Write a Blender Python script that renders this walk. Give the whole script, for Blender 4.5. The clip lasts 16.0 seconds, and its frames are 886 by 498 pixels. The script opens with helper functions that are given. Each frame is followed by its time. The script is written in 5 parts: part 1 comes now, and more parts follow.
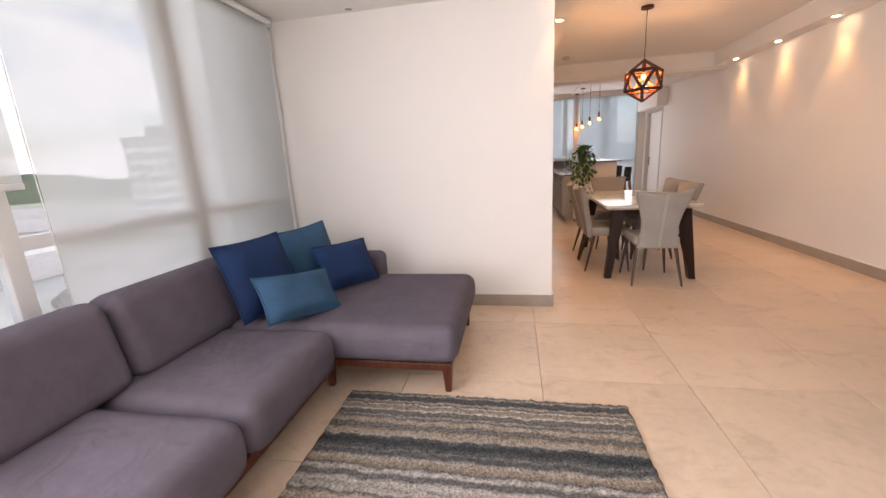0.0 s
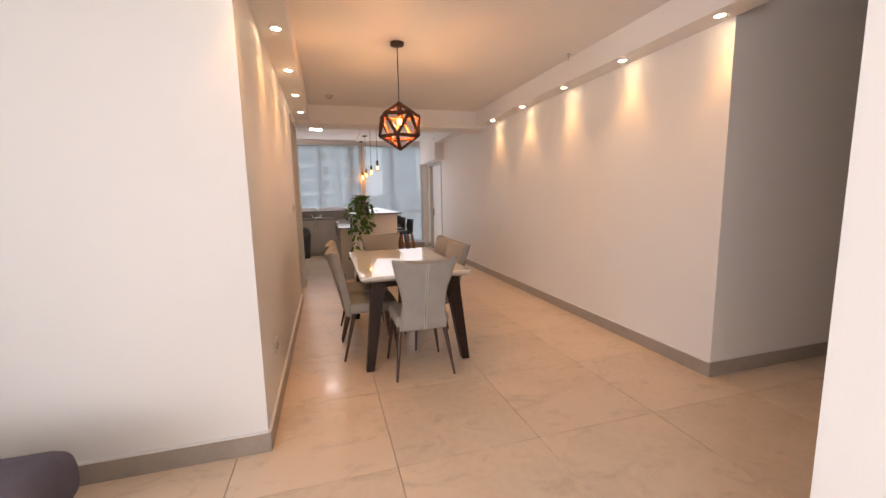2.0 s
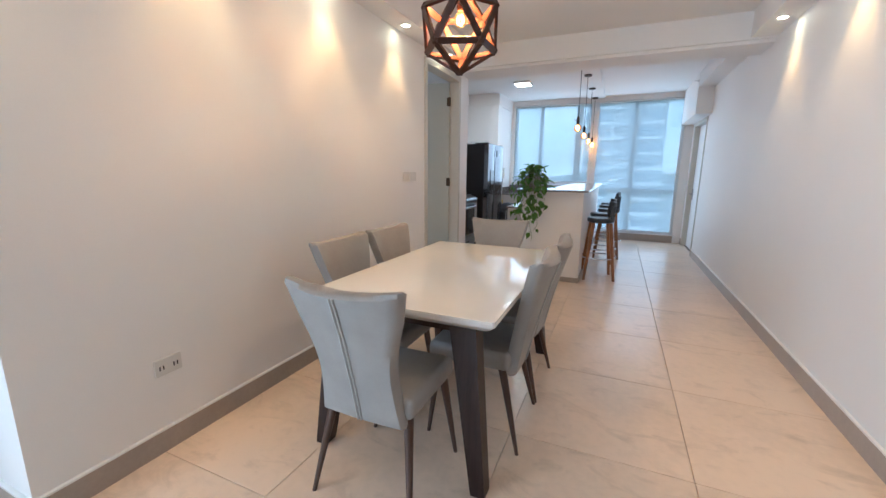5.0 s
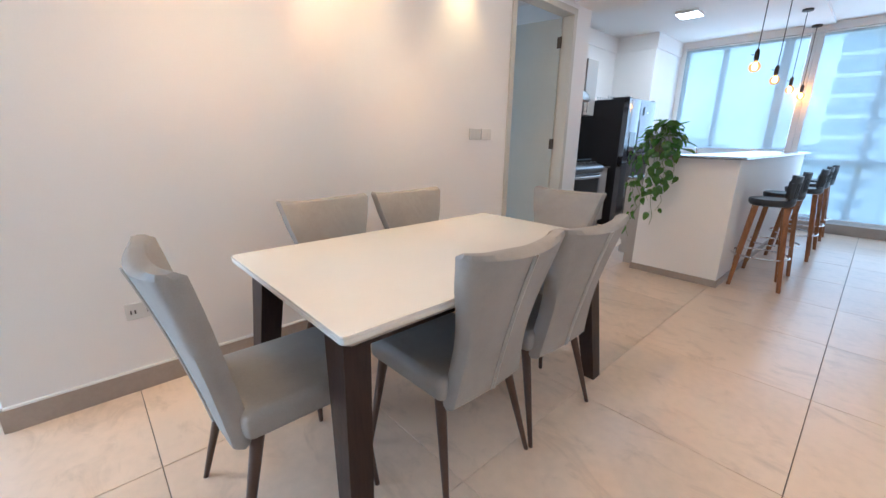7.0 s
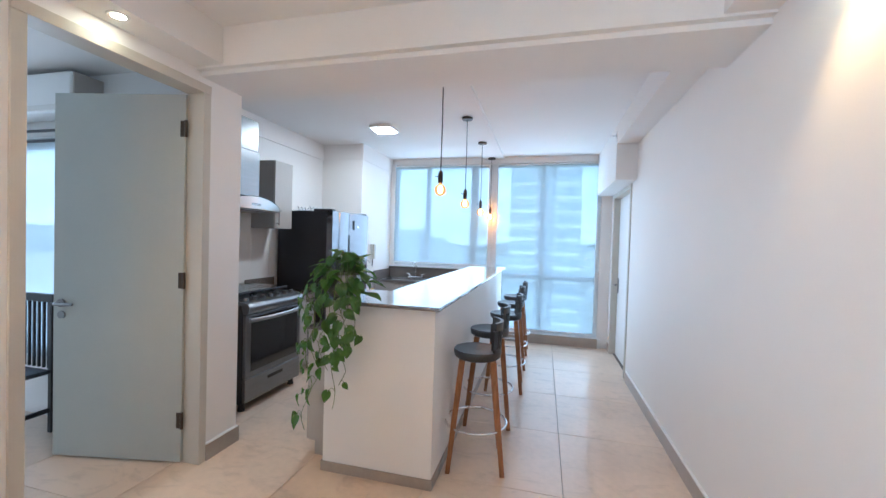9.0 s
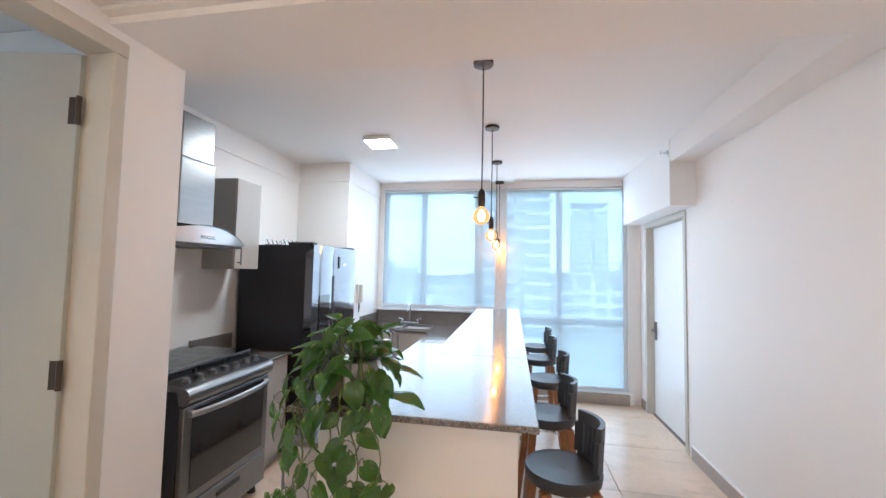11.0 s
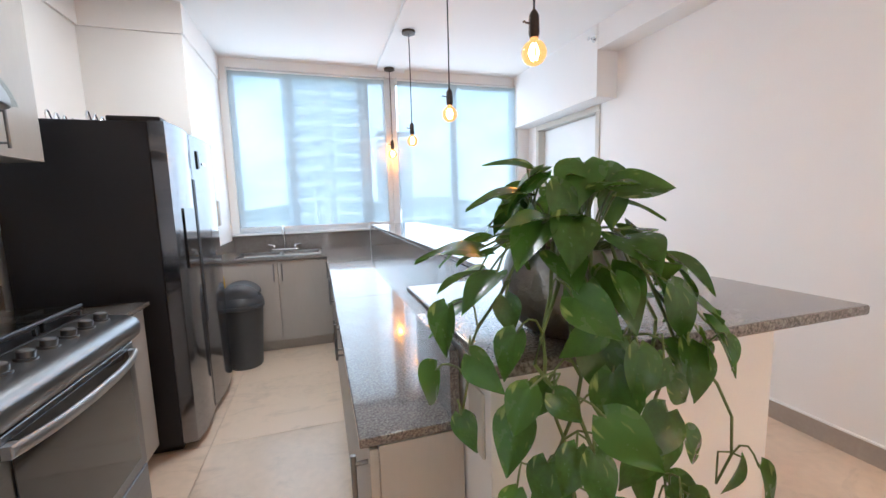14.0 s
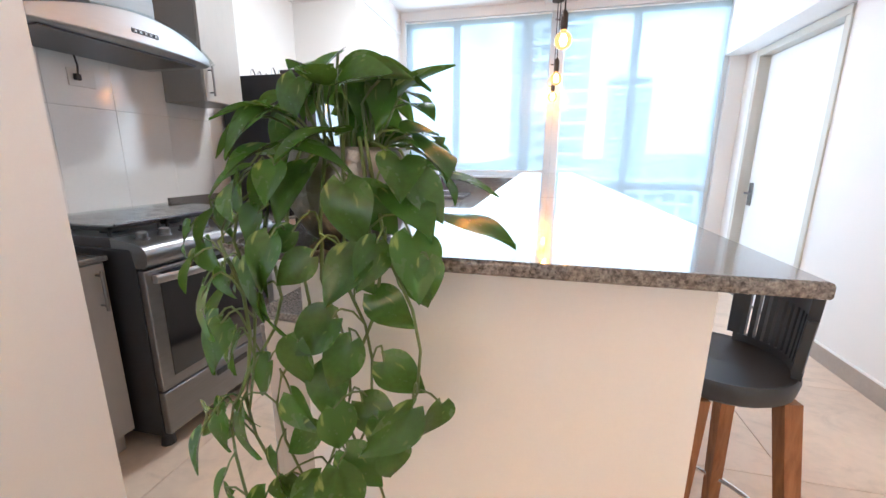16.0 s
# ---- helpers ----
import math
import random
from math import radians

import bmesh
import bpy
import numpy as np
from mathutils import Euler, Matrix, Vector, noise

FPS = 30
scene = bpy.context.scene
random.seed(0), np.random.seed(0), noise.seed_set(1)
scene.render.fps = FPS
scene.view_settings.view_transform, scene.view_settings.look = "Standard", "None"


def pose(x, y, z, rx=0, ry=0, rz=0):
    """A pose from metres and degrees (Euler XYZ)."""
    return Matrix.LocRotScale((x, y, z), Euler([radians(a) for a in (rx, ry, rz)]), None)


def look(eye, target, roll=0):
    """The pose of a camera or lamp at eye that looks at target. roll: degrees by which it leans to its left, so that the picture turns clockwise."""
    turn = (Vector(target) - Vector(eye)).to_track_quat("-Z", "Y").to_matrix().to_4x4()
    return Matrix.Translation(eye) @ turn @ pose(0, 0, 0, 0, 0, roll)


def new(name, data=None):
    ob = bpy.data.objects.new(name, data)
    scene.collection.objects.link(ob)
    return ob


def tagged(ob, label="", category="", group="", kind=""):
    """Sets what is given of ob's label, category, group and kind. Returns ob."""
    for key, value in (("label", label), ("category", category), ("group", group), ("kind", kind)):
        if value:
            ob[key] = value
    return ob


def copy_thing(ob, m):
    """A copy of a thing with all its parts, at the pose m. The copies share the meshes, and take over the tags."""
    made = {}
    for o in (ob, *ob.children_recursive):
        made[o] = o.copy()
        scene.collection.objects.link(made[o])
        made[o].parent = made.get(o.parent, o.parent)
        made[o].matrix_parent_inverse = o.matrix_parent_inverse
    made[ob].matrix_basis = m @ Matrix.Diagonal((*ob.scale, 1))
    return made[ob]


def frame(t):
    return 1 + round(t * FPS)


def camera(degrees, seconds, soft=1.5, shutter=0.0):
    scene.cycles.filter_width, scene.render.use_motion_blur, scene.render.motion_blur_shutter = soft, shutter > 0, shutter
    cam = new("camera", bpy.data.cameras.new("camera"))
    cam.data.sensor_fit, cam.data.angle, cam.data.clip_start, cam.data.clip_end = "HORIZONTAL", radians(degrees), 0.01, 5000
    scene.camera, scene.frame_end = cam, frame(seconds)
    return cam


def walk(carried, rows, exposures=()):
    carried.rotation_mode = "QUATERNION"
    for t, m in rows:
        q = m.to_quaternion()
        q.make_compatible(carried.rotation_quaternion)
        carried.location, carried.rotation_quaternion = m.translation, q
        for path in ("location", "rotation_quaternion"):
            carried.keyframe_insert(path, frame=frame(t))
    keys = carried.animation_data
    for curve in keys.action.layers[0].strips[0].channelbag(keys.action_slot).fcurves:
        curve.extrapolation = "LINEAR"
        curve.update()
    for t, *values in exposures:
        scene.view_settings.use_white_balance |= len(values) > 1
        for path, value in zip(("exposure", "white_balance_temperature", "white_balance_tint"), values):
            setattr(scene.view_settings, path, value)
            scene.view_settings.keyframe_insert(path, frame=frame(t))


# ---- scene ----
cam = camera(96.9, 16.0)
PATH = [
    (0, (-0.295, -0.324, 1.31), (-0.662, 1.589, 0.855), -3.1),
    (0.5, (-0.223, -0.206, 1.308), (-0.061, 1.746, 0.904), -2.3),
    (1, (-0.047, 0.114, 1.347), (0.347, 2.05, 1.036), -1.1),
    (1.5, (0.13, 0.455, 1.35), (0.579, 2.384, 1.07), -1.2),
    (2, (0.365, 0.827, 1.355), (0.926, 2.728, 1.086), -1.1),
    (2.5, (0.657, 1.18, 1.393), (1.083, 3.112, 1.098), -0.5),
    (3, (0.923, 1.502, 1.379), (1.117, 3.475, 1.115), 0.2),
    (3.5, (1.22, 1.813, 1.341), (1.143, 3.792, 1.068), 0.8),
    (4, (1.448, 2.085, 1.301), (1.107, 4.027, 0.966), 1.1),
    (4.5, (1.631, 2.307, 1.273), (1.059, 4.189, 0.91), 0.7),
    (5, (1.835, 2.48, 1.287), (1.047, 4.277, 0.904), 0.5),
    (5.2, (1.905, 2.534, 1.283), (1.041, 4.296, 0.896), 0.7),
    (7.3, (2.239, 3.604, 1.2), (0.808, 4.89, 0.654), 0.7),
    (7.5, (2.224, 3.759, 1.21), (0.936, 5.195, 0.684), 1.4),
    (8, (2.224, 4.237, 1.27), (1.527, 6.077, 0.913), 3.6),
    (8.5, (2.194, 4.685, 1.419), (1.629, 6.598, 1.283), 2.7),
    (9, (2.083, 5.08, 1.471), (1.587, 7.017, 1.428), 1.7),
    (9.2, (2.033, 5.218, 1.471), (1.536, 7.155, 1.452), 1.7),
    (11.3, (1.371, 5.991, 1.567), (1.103, 7.967, 1.717), 0.9),
    (11.5, (1.312, 6.045, 1.553), (1.114, 8.028, 1.723), 0.9),
    (12, (1.077, 6.209, 1.52), (1.072, 8.206, 1.627), 1.0),
    (12.5, (0.816, 6.323, 1.485), (1.043, 8.31, 1.497), 0.6),
    (13, (0.626, 6.44, 1.436), (1.028, 8.397, 1.357), -0.1),
    (13.5, (0.53, 6.576, 1.389), (1.056, 8.5, 1.24), -0.9),
    (14, (0.503, 6.673, 1.33), (1.093, 8.569, 1.087), -1.6),
    (14.5, (0.512, 6.7, 1.291), (1.067, 8.6, 1.008), -1.9),
    (15, (0.618, 6.658, 1.263), (0.946, 8.606, 0.949), -1.5),
    (15.5, (0.884, 6.595, 1.245), (0.833, 8.555, 0.852), -0.4),
    (15.8, (1.072, 6.616, 1.238), (0.788, 8.548, 0.804), 0.2),
    (16, (1.212, 6.636, 1.234), (0.757, 8.531, 0.787), 0.3),
]
EXPOSURES = [(0, 1.17, 6900, 22), (0.5, 1.17, 6900, 23), (1.5, 1.13, 6900, 21), (2.5, 1.03, 6800, 19), (3.5, 1.06, 5800, 10), (4.5, 1.36, 5050, 4), (5.2, 1.52, 4800, 2), (7.5, 1.84, 4620, 2), (8.5, 1.83, 4700, 2), (9, 1.85, 4720, 2), (11.3, 2.04, 5200, 5), (12, 2.03, 5250, 6), (14.5, 2.08, 5400, 7), (16, 2.45, 5250, 6)]
walk(cam, [(t, look(eye, target, roll)) for t, eye, target, roll in PATH], EXPOSURES)

# ---- world, sun, exposure ----
scene.view_settings.exposure = 0.0
SKY, SUN, CLOUD = 0.12, 1.0, 6.6
LIVING_W, ROOM_W = 104.0, 9.0
world = bpy.data.worlds.new("overcast_sky")
scene.world = world
world.use_nodes = True
wn, wl = world.node_tree.nodes, world.node_tree.links
sky = wn.new("ShaderNodeTexSky")
sky.sky_type, sky.sun_disc = "NISHITA", False
sky.sun_elevation, sky.sun_rotation = radians(58), radians(160)
sky.air_density, sky.dust_density, sky.ozone_density = 1.2, 2.0, 1.2
wco = wn.new("ShaderNodeTexCoord")
wmap = wn.new("ShaderNodeMapping")
wmap.inputs["Scale"].default_value = (1.6, 1.6, 4.2)
wno = wn.new("ShaderNodeTexNoise")
wno.inputs["Scale"].default_value, wno.inputs["Detail"].default_value, wno.inputs["Roughness"].default_value = 3.4, 7, 0.58
wra = wn.new("ShaderNodeMapRange")
wra.inputs["From Min"].default_value, wra.inputs["From Max"].default_value = 0.38, 0.6
wra.inputs["To Min"].default_value = 0.3
wmix = wn.new("ShaderNodeMix")
wmix.data_type = "RGBA"
wmix.inputs["B"].default_value = (CLOUD, CLOUD, CLOUD * 1.02, 1)
wl.new(wco.outputs["Generated"], wmap.inputs["Vector"])
wl.new(wmap.outputs["Vector"], wno.inputs["Vector"])
wl.new(wno.outputs["Fac"], wra.inputs["Value"])
wl.new(wra.outputs["Result"], wmix.inputs["Factor"])
wl.new(sky.outputs["Color"], wmix.inputs["A"])
wl.new(wmix.outputs["Result"], wn["Background"].inputs["Color"])
wn["Background"].inputs["Strength"].default_value = SKY
sun_data = bpy.data.lights.new("sun", "SUN")
sun_data.energy, sun_data.angle, sun_data.color = SUN, radians(12), (1.0, 0.96, 0.9)
sun = new("sun", sun_data)
sun.matrix_world = look((0, 0, 40), (-0.34 * 21, 0.94 * 21, 40 - 1.6 * 21))



def window_light(name, eye, target, w, h, watts):
    """Sky light in a window's opening."""
    d = bpy.data.lights.new(name, "AREA")
    d.shape, d.size, d.size_y, d.energy, d.color = "RECTANGLE", w, h, watts, (0.95, 0.98, 1.0)
    o = new(name, d)
    o.matrix_world = look(eye, target)


window_light("window_light_west", (-2.22, -2.1, 1.3), (0.0, -2.1, 1.3), 5.0, 2.1, LIVING_W)
window_light("window_light_sink", (0.5, 10.985, 1.88), (0.5, 8.0, 1.88), 1.45, 1.55, 2.7)
window_light("window_light_kitchen", (2.09, 10.985, 1.43), (2.09, 8.0, 1.43), 1.36, 2.4, 3.9)
window_light("window_light_room", (-2.5, 7.22, 1.35), (-2.5, 5.0, 1.35), 1.4, 1.5, ROOM_W)


# ---- materials ----
def nd(nt, kind, **kw):
    n = nt.nodes.new("ShaderNode" + kind)
    for k, v in kw.items():
        n.inputs[k].default_value = v
    return n


def rgb(c):
    return (c[0], c[1], c[2], 1.0)


def ramp(nt, stops):
    r = nt.nodes.new("ShaderNodeValToRGB")
    while len(r.color_ramp.elements) < len(stops):
        r.color_ramp.elements.new(0.5)
    for e, (p, c) in zip(r.color_ramp.elements, stops):
        e.position, e.color = p, rgb(c)
    return r


def mat(name, color, rough=0.5, metal=0.0, var=0.06, scale=3.0, fine=60.0, bump=0.05, rand=0.0, stretch=(1, 1, 1), coat=0.0, spec=0.5, fold=0.0):
    """A painted, woven or worked surface: colour that drifts at two scales, uneven gloss, fine relief."""
    m = bpy.data.materials.new(name)
    m.use_nodes = True
    nt = m.node_tree
    b = nt.nodes["Principled BSDF"]
    co = nd(nt, "TexCoord")
    mp = nd(nt, "Mapping", Scale=stretch)
    nt.links.new(co.outputs["Object"], mp.inputs["Vector"])
    big = nd(nt, "TexNoise", Scale=scale, Detail=4.0, Roughness=0.6)
    small = nd(nt, "TexNoise", Scale=fine, Detail=3.0, Roughness=0.6)
    for n in (big, small):
        nt.links.new(mp.outputs["Vector"], n.inputs["Vector"])
    mean = nd(nt, "Math")
    mean.operation = "ADD"
    nt.links.new(big.outputs["Fac"], mean.inputs[0])
    half = nd(nt, "Math")
    half.operation = "MULTIPLY"
    half.inputs[1].default_value = 0.5
    nt.links.new(small.outputs["Fac"], half.inputs[0])
    nt.links.new(half.outputs[0], mean.inputs[1])
    fac = mean
    if rand:
        info = nd(nt, "ObjectInfo")
        rm = nd(nt, "Math")
        rm.operation = "MULTIPLY_ADD"
        rm.inputs[1].default_value = rand
        nt.links.new(info.outputs["Random"], rm.inputs[0])
        nt.links.new(mean.outputs[0], rm.inputs[2])
        fac = rm
    lo = [max(0.0, c * (1 - 2.2 * var)) for c in color]
    hi = [min(1.0, c * (1 + 2.2 * var)) for c in color]
    rp = ramp(nt, [(0.35, lo), (1.15 if not rand else 1.0, hi)])
    nt.links.new(fac.outputs[0], rp.inputs["Fac"])
    nt.links.new(rp.outputs["Color"], b.inputs["Base Color"])
    rr = nd(nt, "MapRange")
    rr.inputs["To Min"].default_value, rr.inputs["To Max"].default_value = max(0.02, rough * 0.85), min(1, rough * 1.15)
    nt.links.new(big.outputs["Fac"], rr.inputs["Value"])
    nt.links.new(rr.outputs["Result"], b.inputs["Roughness"])
    b.inputs["Metallic"].default_value = metal
    b.inputs["Specular IOR Level"].default_value = spec
    b.inputs["Coat Weight"].default_value = coat
    b.inputs["Coat Roughness"].default_value = 0.08
    if bump:
        bp = nd(nt, "Bump", Strength=bump, Distance=0.01)
        nt.links.new(small.outputs["Fac"], bp.inputs["Height"])
        nt.links.new(bp.outputs["Normal"], b.inputs["Normal"])
        if fold:
            cr = nd(nt, "TexNoise", Scale=4.5, Detail=3.0, Roughness=0.5, Distortion=1.4)
            nt.links.new(mp.outputs["Vector"], cr.inputs["Vector"])
            fb = nd(nt, "Bump", Strength=fold, Distance=0.03)
            nt.links.new(cr.outputs["Fac"], fb.inputs["Height"])
            nt.links.new(fb.outputs["Normal"], bp.inputs["Normal"])
    return m


def glow(name, color, strength):
    m = bpy.data.materials.new(name)
    m.use_nodes = True
    b = m.node_tree.nodes["Principled BSDF"]
    b.inputs["Base Color"].default_value = rgb(color)
    b.inputs["Emission Color"].default_value = rgb(color)
    b.inputs["Emission Strength"].default_value = strength
    return m


def glass(name, color=(1, 1, 1), rough=0.02):
    m = bpy.data.materials.new(name)
    m.use_nodes = True
    nt = m.node_tree
    out = nt.nodes["Material Output"]
    nt.nodes.remove(nt.nodes["Principled BSDF"])
    tr = nd(nt, "BsdfTransparent", Color=rgb(color))
    gl = nd(nt, "BsdfGlossy", Roughness=rough)
    lw = nd(nt, "LayerWeight", Blend=0.5)
    pw = nd(nt, "Math")
    pw.operation = "POWER"
    pw.inputs[1].default_value = 5.0
    fr = nd(nt, "Math")
    fr.operation = "MULTIPLY_ADD"
    fr.inputs[1].default_value, fr.inputs[2].default_value = 0.8, 0.035
    nt.links.new(lw.outputs["Facing"], pw.inputs[0])
    nt.links.new(pw.outputs[0], fr.inputs[0])
    mx = nd(nt, "MixShader")
    nt.links.new(fr.outputs[0], mx.inputs["Fac"])
    nt.links.new(tr.outputs[0], mx.inputs[1])
    nt.links.new(gl.outputs[0], mx.inputs[2])
    nt.links.new(mx.outputs[0], out.inputs["Surface"])
    return m


def screen_cloth(name, color, clear, tint=(1, 1, 1)):
    """Roller-blind screen: an open weave that lets part of the view through and scatters the rest."""
    m = bpy.data.materials.new(name)
    m.use_nodes = True
    nt = m.node_tree
    out = nt.nodes["Material Output"]
    nt.nodes.remove(nt.nodes["Principled BSDF"])
    co = nd(nt, "TexCoord")
    no = nd(nt, "TexNoise", Scale=2.0, Detail=3.0)
    nt.links.new(co.outputs["Object"], no.inputs["Vector"])
    rp = ramp(nt, [(0.3, [c * 0.93 for c in color]), (0.7, color)])
    nt.links.new(no.outputs["Fac"], rp.inputs["Fac"])
    tl = nd(nt, "BsdfTranslucent")
    df = nd(nt, "BsdfDiffuse")
    for s in (tl, df):
        nt.links.new(rp.outputs["Color"], s.inputs["Color"])
    tr = nd(nt, "BsdfTransparent", Color=rgb(tint))
    m1, m2 = nd(nt, "MixShader", Fac=0.15), nd(nt, "MixShader", Fac=clear)
    nt.links.new(tl.outputs[0], m1.inputs[1])
    nt.links.new(df.outputs[0], m1.inputs[2])
    nt.links.new(m1.outputs[0], m2.inputs[1])
    nt.links.new(tr.outputs[0], m2.inputs[2])
    nt.links.new(m2.outputs[0], out.inputs["Surface"])
    return m


def tile_material():
    """Polished beige porcelain with soft clouding, brown knots and veins."""
    m = mat("porcelain_tile", (0.67, 0.535, 0.41), rough=0.3, var=0.06, scale=1.4, fine=22, bump=0.006, rand=0.25, coat=0.12)
    nt = m.node_tree
    b = nt.nodes["Principled BSDF"]
    base = b.inputs["Base Color"].links[0].from_socket
    co = nd(nt, "TexCoord")
    info = nd(nt, "ObjectInfo")
    off = nd(nt, "VectorMath")
    off.operation = "SCALE"
    off.inputs[0].default_value = (37.0, 19.0, 7.0)
    nt.links.new(info.outputs["Random"], off.inputs["Scale"])
    add = nd(nt, "VectorMath")
    nt.links.new(co.outputs["Object"], add.inputs[0])
    nt.links.new(off.outputs[0], add.inputs[1])
    mp = nd(nt, "Mapping", Scale=(2.2, 4.2, 1.0), Rotation=(0, 0, 0.7))
    nt.links.new(add.outputs[0], mp.inputs["Vector"])
    no = nd(nt, "TexNoise", Scale=1.5, Detail=7.0, Roughness=0.66, Distortion=1.2)
    nt.links.new(mp.outputs[0], no.inputs["Vector"])
    rp = ramp(nt, [(0.53, (0, 0, 0)), (0.72, (1, 1, 1))])
    nt.links.new(no.outputs["Fac"], rp.inputs["Fac"])
    k = nd(nt, "Math")
    k.operation = "MULTIPLY"
    k.inputs[1].default_value = 0.38
    nt.links.new(rp.outputs["Color"], k.inputs[0])
    mx = nt.nodes.new("ShaderNodeMix")
    mx.data_type = "RGBA"
    mx.inputs["B"].default_value = (0.34, 0.26, 0.19, 1)
    nt.links.new(k.outputs[0], mx.inputs["Factor"])
    nt.links.new(base, mx.inputs["A"])
    nt.links.new(mx.outputs["Result"], b.inputs["Base Color"])
    return m


def granite_material():
    m = mat("speckled_granite", (0.42, 0.37, 0.33), rough=0.18, var=0.1, scale=6, fine=90, bump=0.0, coat=0.75, spec=0.3)
    nt = m.node_tree
    b = nt.nodes["Principled BSDF"]
    co = nd(nt, "TexCoord")
    b.inputs["Coat IOR"].default_value, b.inputs["Coat Roughness"].default_value = 1.5, 0.05
    vo = nd(nt, "TexVoronoi", Scale=300.0)
    no = nd(nt, "TexNoise", Scale=190.0, Detail=3.0, Roughness=0.6)
    nt.links.new(co.outputs["Object"], vo.inputs["Vector"])
    nt.links.new(co.outputs["Object"], no.inputs["Vector"])
    r1 = ramp(nt, [(0.28, (0.05, 0.046, 0.044)), (0.43, (0.13, 0.118, 0.11)), (0.55, (0.21, 0.195, 0.182)), (0.72, (0.32, 0.3, 0.285))])
    nt.links.new(no.outputs["Fac"], r1.inputs["Fac"])
    sep = nd(nt, "SeparateColor")
    nt.links.new(vo.outputs["Color"], sep.inputs[0])
    r2 = ramp(nt, [(0.0, (0.42, 0.4, 0.39)), (0.18, (1, 1, 1)), (1, (1.0, 0.97, 0.93))])
    nt.links.new(sep.outputs[0], r2.inputs["Fac"])
    mx = nt.nodes.new("ShaderNodeMix")
    mx.data_type, mx.blend_type = "RGBA", "MULTIPLY"
    mx.inputs["Factor"].default_value = 1.0
    nt.links.new(r1.outputs["Color"], mx.inputs["A"])
    nt.links.new(r2.outputs["Color"], mx.inputs["B"])
    nt.links.new(mx.outputs["Result"], b.inputs["Base Color"])
    return m


def wood_material(name, dark, light, grain=18.0, rough=0.4):
    m = mat(name, light, rough=rough, var=0.05, spec=0.3)
    nt = m.node_tree
    b = nt.nodes["Principled BSDF"]
    co = nd(nt, "TexCoord")
    mp = nd(nt, "Mapping", Scale=(grain, grain, 1.6))
    no = nd(nt, "TexNoise", Scale=3.0, Detail=5.0, Roughness=0.6, Distortion=0.6)
    nt.links.new(co.outputs["Object"], mp.inputs["Vector"])
    nt.links.new(mp.outputs[0], no.inputs["Vector"])
    rp = ramp(nt, [(0.3, dark), (0.7, light)])
    nt.links.new(no.outputs["Fac"], rp.inputs["Fac"])
    nt.links.new(rp.outputs["Color"], b.inputs["Base Color"])
    return m


def rug_material():
    """Shaggy pile in uneven stripes of charcoal, slate, beige and cream that run across the rug."""
    m = mat("shaggy_pile", (0.3, 0.28, 0.25), rough=0.95, bump=0.9, fine=130, spec=0.1)
    nt = m.node_tree
    b = nt.nodes["Principled BSDF"]
    co = nd(nt, "TexCoord")
    mp = nd(nt, "Mapping", Scale=(0.5, 1.0, 0.0))
    wob = nd(nt, "TexNoise", Scale=7.0, Detail=4.0, Roughness=0.7)
    nt.links.new(co.outputs["Object"], wob.inputs["Vector"])
    sep = nd(nt, "SeparateXYZ")
    nt.links.new(co.outputs["Object"], sep.inputs[0])
    w = nd(nt, "Math")
    w.operation = "MULTIPLY_ADD"
    w.inputs[1].default_value = 0.065
    nt.links.new(wob.outputs["Fac"], w.inputs[0])
    nt.links.new(sep.outputs["Y"], w.inputs[2])
    st = nd(nt, "TexNoise", Scale=4.6, Detail=2.0, Roughness=0.6)
    st.noise_dimensions = "1D"
    nt.links.new(w.outputs[0], st.inputs["W"])
    rp = ramp(nt, [(0.3, (0.055, 0.06, 0.063)), (0.42, (0.1, 0.108, 0.112)), (0.455, (0.38, 0.34, 0.29)), (0.5, (0.27, 0.22, 0.17)), (0.55, (0.12, 0.125, 0.13)), (0.6, (0.55, 0.51, 0.46)), (0.64, (0.27, 0.235, 0.19)), (0.72, (0.3, 0.26, 0.21))])
    nt.links.new(st.outputs["Fac"], rp.inputs["Fac"])
    fl = nd(nt, "TexNoise", Scale=85.0, Detail=3.0, Roughness=0.8)
    nt.links.new(co.outputs["Object"], fl.inputs["Vector"])
    r2 = ramp(nt, [(0.3, (0.3, 0.3, 0.3)), (0.7, (1.65, 1.65, 1.65))])
    nt.links.new(fl.outputs["Fac"], r2.inputs["Fac"])
    mx = nt.nodes.new("ShaderNodeMix")
    mx.data_type, mx.blend_type = "RGBA", "MULTIPLY"
    mx.inputs["Factor"].default_value = 1.0
    nt.links.new(rp.outputs["Color"], mx.inputs["A"])
    nt.links.new(r2.outputs["Color"], mx.inputs["B"])
    nt.links.new(mx.outputs["Result"], b.inputs["Base Color"])
    return m


